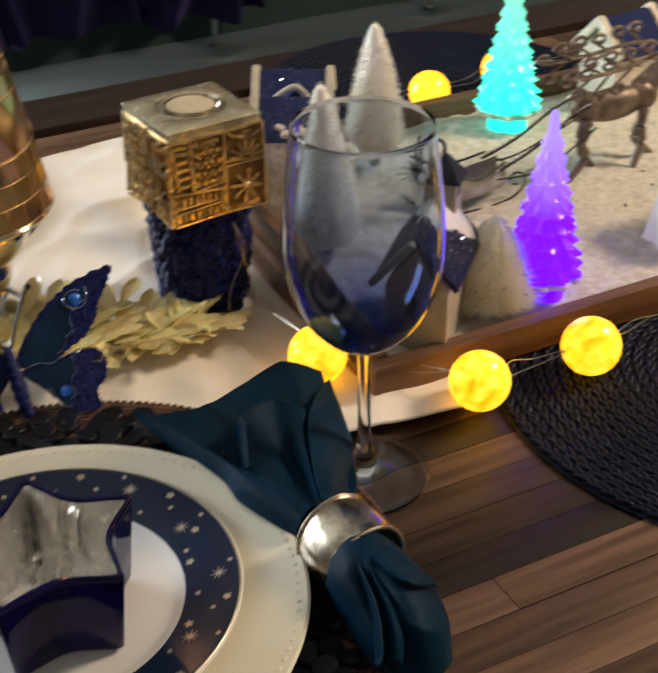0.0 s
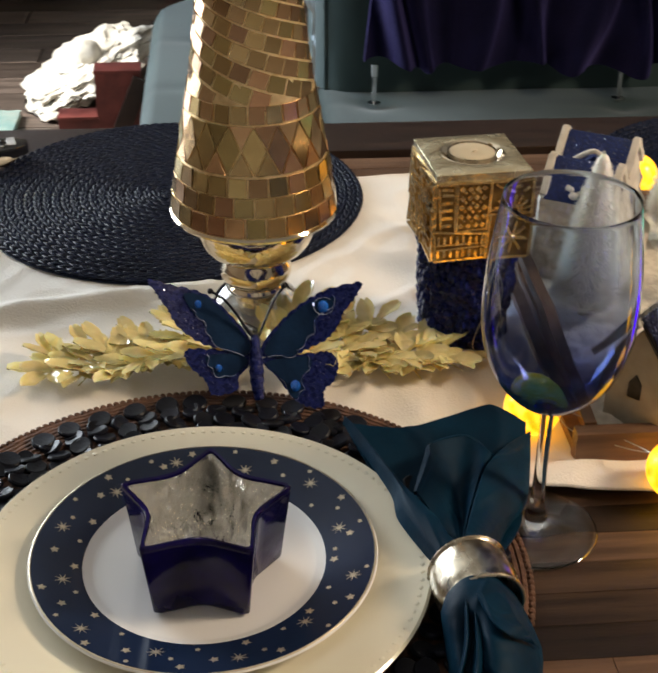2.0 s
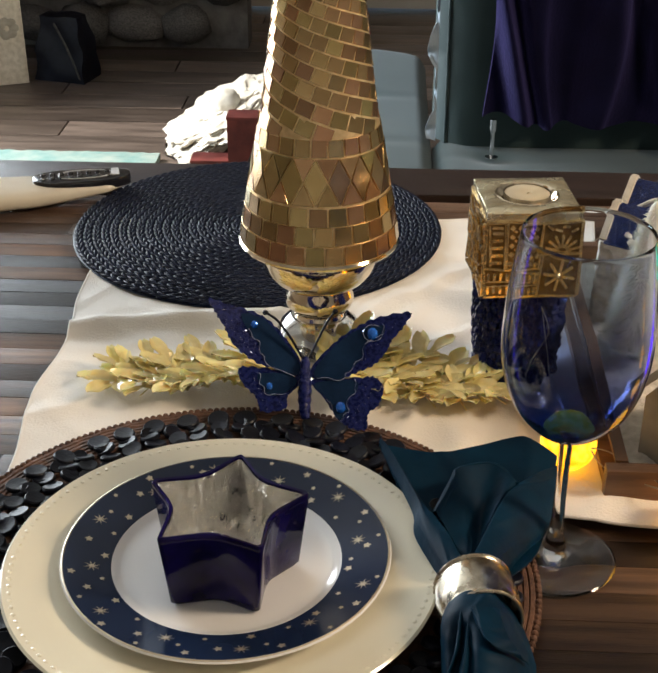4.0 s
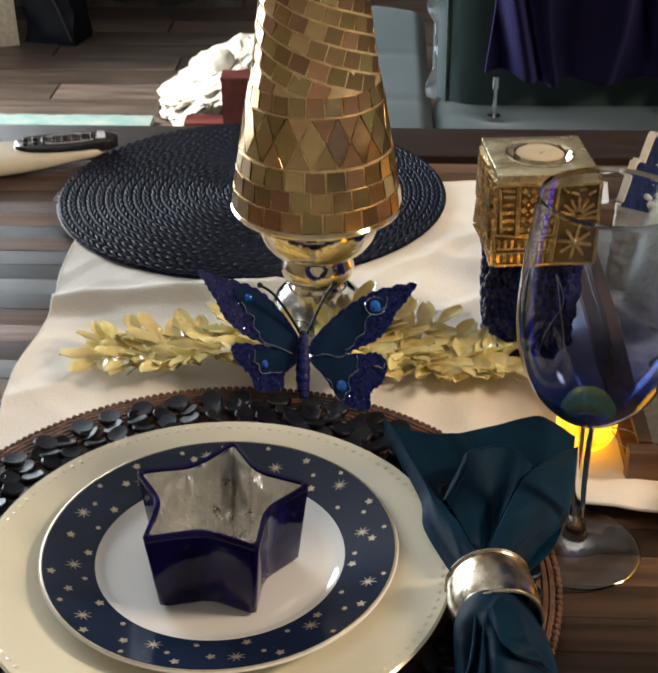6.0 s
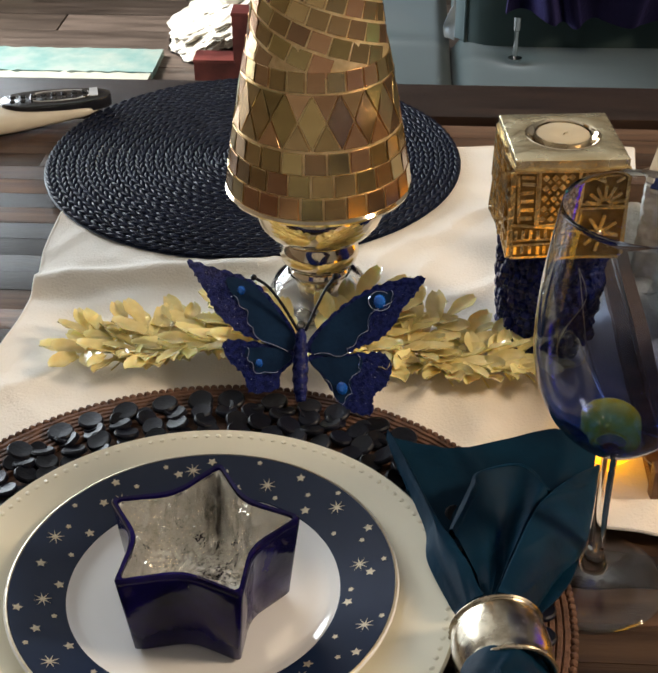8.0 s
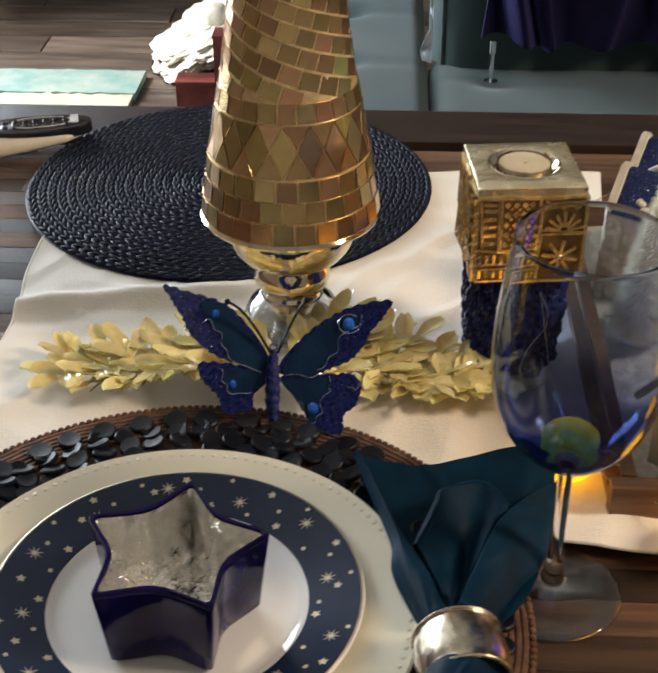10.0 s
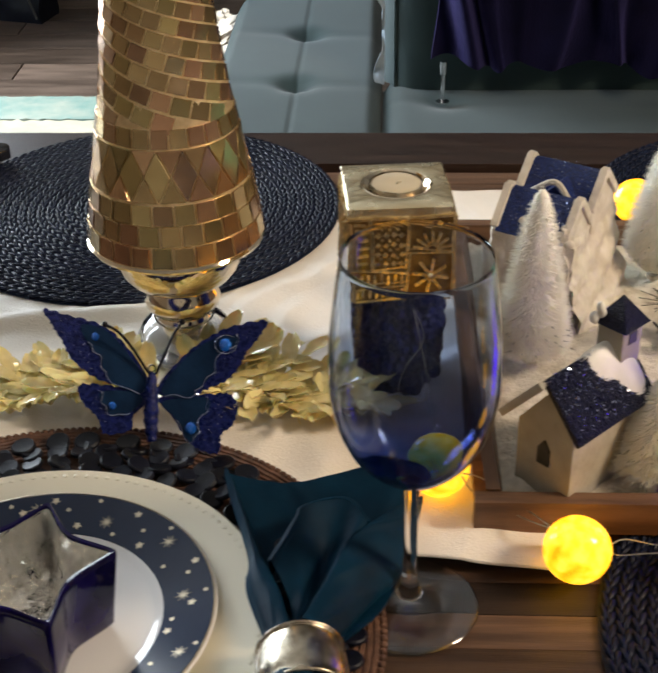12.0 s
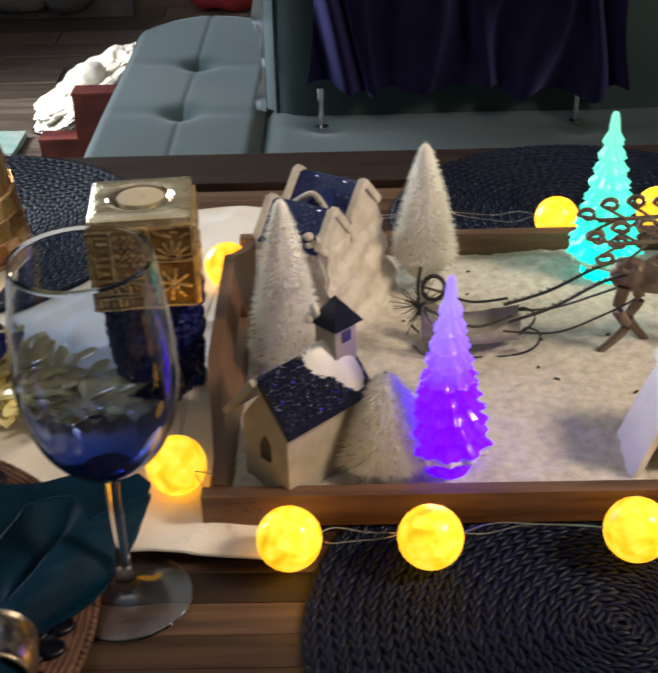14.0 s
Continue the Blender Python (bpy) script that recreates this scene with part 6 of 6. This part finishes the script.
part("window", slab(arch, 0, 0.0012), PEWTER, chapel, "dark pointed arch window", m=pose(0, -0.0338, 0.026, 90))
tower = part("tower", box_bm(0.003, 0.030, 0.086, 0.0195, 0.0195, 0.044, 0.001), TAUPE, chapel)
bm = bmesh.new()
c = [bm.verts.new((0.003 + sx * 0.0132, 0.030 + sy * 0.0132, 0.1065)) for sx, sy in ((-1, -1), (1, -1), (1, 1), (-1, 1))]
tip = bm.verts.new((0.003, 0.030, 0.1255))
bm.faces.new(c[::-1])
for i in range(4):
    bm.faces.new((c[i], c[(i + 1) % 4], tip))
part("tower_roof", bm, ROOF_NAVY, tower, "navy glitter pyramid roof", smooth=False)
part("opening", box_bm(0.0130, 0.030, 0.0985, 0.001, 0.008, 0.008), PEWTER, tower, "dark belfry opening", smooth=False)
bm = bmesh.new()
for p, r, sq in (((-0.0055, 0.0200, 0.1150), 0.0048, (0.7, 0.7, 1.3)), ((-0.0085, 0.0170, 0.1090), 0.0042, (0.8, 0.8, 1.1))):
    ball_into(bm, p, r, 16, 10, sq)
for v in bm.verts:
    v.co += Vector((1, 1, 1)) * 0.0012 * nz(v.co.x * 130, v.co.y * 130, v.co.z * 130)
part("snow_cap", bm, SMOOTH_SNOW, chapel, "white snow on the tower roof")


def saddle_fn(u, v):
    a = 2 * math.pi * u
    r = (0.0225 + 0.0050 * math.sin(3 * a + 0.6) + 0.0022 * math.sin(5 * a)) * v
    x, y = 0.003 + 0.85 * r * math.cos(a), 0.022 + 1.15 * r * math.sin(a)
    return x, y, 0.0935 - 1.16 * math.sqrt(x * x + 0.00003) + 0.0080 * (1 - v ** 3) + 0.0006 * nz(x * 150, y * 150) - 0.0022 * v


part("snow_saddle", grid(48, 14, saddle_fn, closed_u=True), SMOOTH_SNOW, chapel, "smooth white snow on the ridge")


def flakes(owner, quads, n, seed, s0=0.0009):
    rnd = random.Random(seed)
    bm = bmesh.new()
    for k in range(n):
        p, q, r, s = [Vector(v) for v in rnd.choice(quads)]
        u, v = rnd.random(), rnd.random()
        c = p.lerp(q, u).lerp(s.lerp(r, u), v) + Vector((0, 0, 0.0062))
        w = s0 * rnd.uniform(0.6, 1.3)
        box(bm, 0, 0, 0, w, w, 0.0002, m=pose(c.x, c.y, c.z, rnd.uniform(-60, 60), rnd.uniform(-60, 60), rnd.uniform(0, 90)))
    tagged(part("glitter", bm, FLAKE, owner, "silver glitter flakes", smooth=False), kind="stuff")


flakes(chapel, [((0, -0.038, 0.087), (0, 0.040, 0.087), (0.027, 0.040, 0.055), (0.027, -0.038, 0.055))], 620, 51, 0.0008)
# manor house at the back corner: two roofs side by side, both along local x
manor = thing("village_manor", "cream ceramic manor house with blue glitter roofs and snow", "model house", pose(0.342, 0.398, SN - 0.004, 0, 0, -31))
ALONG = pose(0, 0, 0, 0, 0, 90)
part("wall", gable(bmesh.new(), 0.0205, 0.032, 0.083, 0.104, ALONG), CLAY, manor)
part("wall", gable(bmesh.new(), 0.0205, 0.029, 0.076, 0.098, pose(0.003, -0.046, 0) @ ALONG), CLAY, manor)
part("wall", box_bm(0.002, -0.024, 0.040, 0.052, 0.020, 0.080), CLAY, manor)
for cx, cy, half, ridge, eave in ((0.0, 0.0, 0.0295, 0.108, 0.083), (0.002, -0.047, 0.0275, 0.102, 0.074)):
    for sy in (-1, 1):
        part("roof", slope(bmesh.new(), (cx - half, cy, ridge), (cx + half, cy, ridge), (cx + half, cy + sy * 0.0235, eave), (cx - half, cy + sy * 0.0235, eave), 0.0028, I4), BLUE_GLITTER, manor, "blue glitter roof")
    for ex in (cx - half - 0.0015, cx + half + 0.0015):
        for sy in (-1, 1):
            a = math.degrees(math.atan2(ridge - eave, 0.0235))
            part("parapet", box_bm(0, 0, 0, 0.0065, 0.0355, 0.0065, 0.0018, m=pose(ex, cy + sy * 0.0118, (ridge + eave) / 2 + 0.003, -sy * a)), CLAY, manor, "cream parapet")
# small cross gable with its line of snow
part("roof", gable(bmesh.new(), 0.0150, 0.012, 0.004, 0.018, pose(0.004, -0.021, 0.086)), BLUE_GLITTER, manor, "blue glitter roof")
line = smooth_line([(-0.020, -0.0345, 0.090), (-0.012, -0.034, 0.098), (0.004, -0.034, 0.108), (0.014, -0.034, 0.100), (0.022, -0.036, 0.088), (0.029, -0.040, 0.080)], 6)
part("snow_line", tube(line, 0.0024, 7), SNOW, manor, "white line of snow on the gable")


def drift_fn(u, v):
    y = -0.070 + 0.095 * u
    x = 0.030 + 0.024 * v ** 1.5
    z = 0.088 - 0.088 * v
    k = 0.0022 * nz(y * 70, z * 70, 1) + 0.0014 * nz(y * 170, z * 170, 5) + 0.0022 * math.sin(v * 24 + u * 9) * (0.3 + 0.7 * v)
    return x + k, y, z + 0.4 * k


def front_fn(u, v):
    x = -0.030 + 0.068 * u
    z = 0.074 * (1 - v)
    k = 0.0030 * nz(x * 90, z * 90, 2) + 0.0022 * nz(x * 210, z * 210, 8)
    return x, -0.0675 - 0.006 * v ** 2 - k, z


for fn in (drift_fn, front_fn):
    bm = grid(50, 50, fn)
    ext = bmesh.ops.extrude_face_region(bm, geom=bm.faces[:])["geom"]
    bmesh.ops.translate(bm, vec=(-0.003, 0.004, 0), verts=[g for g in ext if isinstance(g, bmesh.types.BMVert)])
    bmesh.ops.recalc_face_normals(bm, faces=bm.faces[:])
    part("snow_drift", bm, CLAY, manor, "rough cream snow clinging to the walls")
bm = bmesh.new()
for k in range(15):
    ball_into(bm, (-0.010 + 0.0032 * k, -0.066 + 0.004 * math.sin(k * 1.7), 0.078 + 0.008 * abs(math.sin(k * 0.9))), 0.0030 + 0.0007 * math.sin(k * 2.3), 10, 8, (1.2, 1.2, 1.0))
tagged(part("eave_snow", bm, CLAY, manor, "scalloped snow along the eave"), kind="stuff")
flakes(manor, [((-0.029, 0, 0.108), (0.029, 0, 0.108), (0.029, -0.0235, 0.083), (-0.029, -0.0235, 0.083)), ((-0.025, -0.047, 0.102), (0.029, -0.047, 0.102), (0.029, -0.070, 0.074), (-0.025, -0.070, 0.074))], 260, 52, 0.0007)

# cottage further along the tray
cottage = thing("village_cottage", "small cream ceramic cottage with a blue glitter roof", "model house", pose(0.716, 0.430, SN - 0.004, 0, 0, 8))
part("wall", gable(bmesh.new(), 0.024, 0.032, 0.056, 0.080, pose(0, 0, 0, 0, 0, 90)), CLAY, cottage)
for sy in (-1, 1):
    part("roof", slope(bmesh.new(), (-0.030, 0, 0.086), (0.030, 0, 0.086), (0.030, sy * 0.030, 0.054), (-0.030, sy * 0.030, 0.054), 0.003, I4), BLUE_GLITTER, cottage, "blue glitter roof")
for x in (-0.034, 0.034):
    for sy in (-1, 1):
        part("parapet", box_bm(0, 0, 0, 0.008, 0.046, 0.008, 0.002, m=pose(x, sy * 0.0145, 0.0735, -sy * 46)), CLAY, cottage, "cream parapet")

# ---- sleigh and reindeer ----
sleigh = thing("toy_sleigh", "grey metal toy sleigh with wire runners and pine sprig", "ornament", pose(0.447, 0.300, SN - 0.002))


def hull_fn(u, v):
    a = math.pi * (v - 0.5) * 1.15
    x = -0.036 + 0.078 * u
    top = 0.034 - 0.012 * math.sin(u * math.pi) + 0.012 * max(0, 0.25 - u) * 4
    w = 0.019 * (0.75 + 0.25 * math.sin(math.pi * u)) * (1 - 0.5 * max(0, u - 0.75) * 4)
    return x, w * math.sin(a), 0.008 + (top - 0.008) * (1 - math.cos(a)) / (1 - math.cos(math.pi * 0.575))


part("body", grid(28, 20, hull_fn, 0.0012), WHITEWASH, sleigh)
for sy in (-1, 1):
    part("runner", tube(smooth_line([(-0.042, sy * 0.016, 0.012), (-0.030, sy * 0.016, 0.002), (0.0, sy * 0.016, 0.0), (0.034, sy * 0.016, 0.001), (0.052, sy * 0.016, 0.008), (0.056, sy * 0.016, 0.020), (0.046, sy * 0.016, 0.026), (0.040, sy * 0.016, 0.020)], 6), 0.0010, 6), PEWTER, sleigh, "curled wire runner")
    part("rail", tube(smooth_line([(-0.034, sy * 0.018, 0.046), (-0.020, sy * 0.020, 0.040), (0.006, sy * 0.020, 0.030), (0.034, sy * 0.014, 0.036)], 6), 0.0011, 6), PEWTER, sleigh)
ring_pts = [(-0.026 + 0.0085 * math.cos(a), -0.004, 0.056 + 0.0105 * math.sin(a)) for a in [2 * math.pi * k / 16 for k in range(17)]]
bm = tube(ring_pts, 0.0018, 6)
tube_into(bm, smooth_line([(-0.036, 0, 0.030), (-0.038, 0, 0.055), (-0.036, 0, 0.072)], 5), 0.0014, 6)
part("loop_handle", bm, PEWTER, sleigh)
bm = bmesh.new()
rnd = random.Random(14)
for k in range(60):
    d = Vector((rnd.uniform(-1, 0.7), rnd.uniform(-1, 0.6), rnd.uniform(-0.7, 0.8))).normalized()
    c0 = Vector((-0.036, -0.010, 0.044))
    tube_into(bm, [c0, c0 + d * rnd.uniform(0.012, 0.026)], 0.00035, 3)
tagged(part("pine_sprig", bm, PINE, sleigh, "dark spiky pine sprig"), kind="stuff")

bm = bmesh.new()
# body, neck, head, legs and curled antlers of the figurine
for p, r, sq in (((0, 0, 0.056), 0.014, (1.9, 0.75, 0.95)), ((-0.022, 0, 0.058), 0.012, (1, 0.85, 1.05)), ((0.024, 0, 0.058), 0.012, (1, 0.85, 1.05)), ((0.048, 0, 0.088), 0.008, (1.4, 0.8, 0.85)), ((0.058, 0, 0.084), 0.005, (1.4, 0.8, 0.8))):
    ball_into(bm, p, r, 16, 10, sq)
tube_into(bm, smooth_line([(0.024, 0, 0.060), (0.036, 0, 0.073), (0.046, 0, 0.088)], 5), 0.0085, 8, lambda t: 1 - 0.3 * t)
for x, y, kx in ((-0.026, -0.007, -0.012), (-0.016, 0.007, 0.010), (0.022, -0.007, -0.004), (0.030, 0.007, 0.014)):
    tube_into(bm, smooth_line([(x, y, 0.052), (x + kx * 0.2, y, 0.034), (x - kx * 0.25, y, 0.020), (x + kx * 0.8, y, 0.003), (x + kx, y, 0.001)], 5), 0.0042, 7, lambda t: 1 - 0.50 * t)
for sy in (-1, 1):
    main = smooth_line([(0.044, sy * 0.004, 0.093), (0.024, sy * 0.014, 0.096), (-0.006, sy * 0.018, 0.092), (-0.040, sy * 0.018, 0.090)], 6)
    tube_into(bm, main, 0.0015, 6)
    for bx, bz, s in ((-0.046, 0.094, 1), (-0.033, 0.101, 1), (-0.018, 0.103, 1), (-0.003, 0.102, 1), (0.012, 0.105, 1), (-0.040, 0.080, -1), (-0.026, 0.074, -1), (-0.010, 0.078, -1), (0.008, 0.080, -1), (0.026, 0.106, 1)):
        curl = []
        for k in range(15):
            a = k / 14 * 6.0
            rr = 0.0056 * (1 - 0.70 * k / 14)
            curl.append((bx - rr * math.cos(a), sy * 0.018, bz + s * rr * math.sin(a)))
        tube_into(bm, curl, 0.0016, 6)
        tube_into(bm, [(bx + 0.010, sy * 0.017, 0.0905), curl[0]], 0.0011, 5)
deer = tagged(part("reindeer_figurine", bm, BRONZE, m=pose(0.600, 0.297, SN - 0.003) @ Matrix.Diagonal((1.32, 1.15, 1.12, 1))), "bronze metal reindeer figurine with curled antlers and harness", "figurine")
harness = thing("harness_reins", "beaded dark harness reins between sleigh and reindeer", "harness")
for sy in (-1, 1):
    part("strap", tube(smooth_line([(0.478, 0.300 + sy * 0.014, SN + 0.028), (0.512, 0.300 + sy * 0.013, SN + 0.040), (0.545, 0.298 + sy * 0.012, SN + 0.060), (0.566, 0.297 + sy * 0.012, SN + 0.068)], 7), 0.0013, 6), PEWTER, harness)
    part("strap", tube(smooth_line([(0.474, 0.300 + sy * 0.017, SN + 0.022), (0.515, 0.300 + sy * 0.019, SN + 0.021), (0.552, 0.298 + sy * 0.016, SN + 0.036), (0.575, 0.297 + sy * 0.013, SN + 0.048)], 7), 0.0009, 6), PEWTER, harness)
    bm = bmesh.new()
    for p in smooth_line([(0.478, 0.300 + sy * 0.014, SN + 0.030), (0.512, 0.300 + sy * 0.013, SN + 0.042), (0.545, 0.298 + sy * 0.012, SN + 0.062), (0.566, 0.297 + sy * 0.012, SN + 0.070)], 6):
        ball_into(bm, p, 0.0013, 6, 5)
    tagged(part("beading", bm, SILVER, harness, "tiny silver beads"), kind="stuff")

# ---- string of globe lights round the tray ----
lights = thing("string_lights", "string of glowing amber crackle globe lights on thin wire", "string lights")
globe_bm = bmesh.new()
bmesh.ops.create_icosphere(globe_bm, subdivisions=4, radius=0.0208)
for v in globe_bm.verts:
    v.co *= 1 + 0.008 * nz(v.co.x * 220, v.co.y * 220, v.co.z * 220)
globe_data = None
globes = [(0.235, 0.143), (0.3155, 0.062), (0.4045, 0.059), (0.534, 0.063), (0.66, 0.060), (0.79, 0.064), (0.247, 0.446), (0.430, 0.545), (0.553, 0.526), (0.652, 0.544), (0.78, 0.54)]
for i, (x, y) in enumerate(globes):
    z = 0.0255 if x < 0.32 else 0.0275
    m = pose(x, y, z, 37 * i, 61 * i, 20 * i)
    if globe_data is None:
        globe_data = part("globe", globe_bm, BULB, lights, "glowing amber crackle glass globe", m=m).data
    else:
        place("globe", globe_data, lights, "glowing amber crackle glass globe", m=m)
rnd = random.Random(3)
chain = [10, 9, 8, 7, 6, 0, 1, 2, 3, 4, 5]
for a, b in zip(chain, chain[1:]):
    p, q = Vector((*globes[a], 0.030)), Vector((*globes[b], 0.030))
    d = (q - p).normalized() * 0.019
    for side in (-1, 1):
        mid = p.lerp(q, 0.5) + Vector((0.004 * side, 0.005 + 0.006 * rnd.random(), -0.012 + 0.010 * rnd.random()))
        if a == 7:
            mid += Vector((-0.012, 0.03, 0))
        if a == 6:
            mid += Vector((-0.014, 0, -0.008))
        part("wire", tube(smooth_line([p + d, p.lerp(mid, 0.6) + Vector((0, 0, 0.004 * side)), mid, q.lerp(mid, 0.6), q - d], 6), 0.0005, 5), WIRE, lights)

# ---- boards of the floor and the table ----
floor = thing("floor", "grey-brown wooden plank floor", "floor", kind="structure")
part("subfloor", box_bm(0.1, 1.25, FLOOR_Z - 0.06, 6.4, 7.1, 0.08), FLOOR_WOOD, floor, smooth=False)
rnd = random.Random(6)
plank = part("plank", box_bm(0, 0, 0, 1.196, 0.137, 0.018, 0.002), FLOOR_WOOD, floor, m=pose(-2.4, -2.1, FLOOR_Z - 0.009)).data
for row in range(50):
    y = -2.1 + 0.14 * row
    for i in range(6):
        if row == 0 and i == 0:
            continue
        x = -2.4 + 1.2 * i - (row * 0.43) % 1.2
        if -3.4 < x < 3.4 and y < 4.6:
            place("plank", plank, floor, m=pose(x, y, FLOOR_Z - 0.009 + rnd.uniform(-0.0006, 0.0006)) @ Matrix.Diagonal((0.999, 1, 1, 1)))
rnd = random.Random(12)
board = part("board", box_bm(0, 0, 0, 0.7998, 0.0274, 0.016, 0.0008), WOOD, table, m=pose(-0.715, -0.2587, -0.008)).data
for row in range(33):
    y = -0.231 + 0.0277 * row
    if y > 0.68:
        break
    for i in range(5):
        x = -1.9 + 0.8 * i + ((row * 0.347) % 0.8)
        x0, x1 = max(-1.115, x - 0.4), min(1.315, x + 0.4)
        if x1 - x0 > 0.05:
            place("board", board, table, m=pose((x0 + x1) / 2, y, -0.008 + rnd.uniform(-0.0002, 0.0002)) @ Matrix.Diagonal(((x1 - x0) / 0.8, 1, 1, 1)))
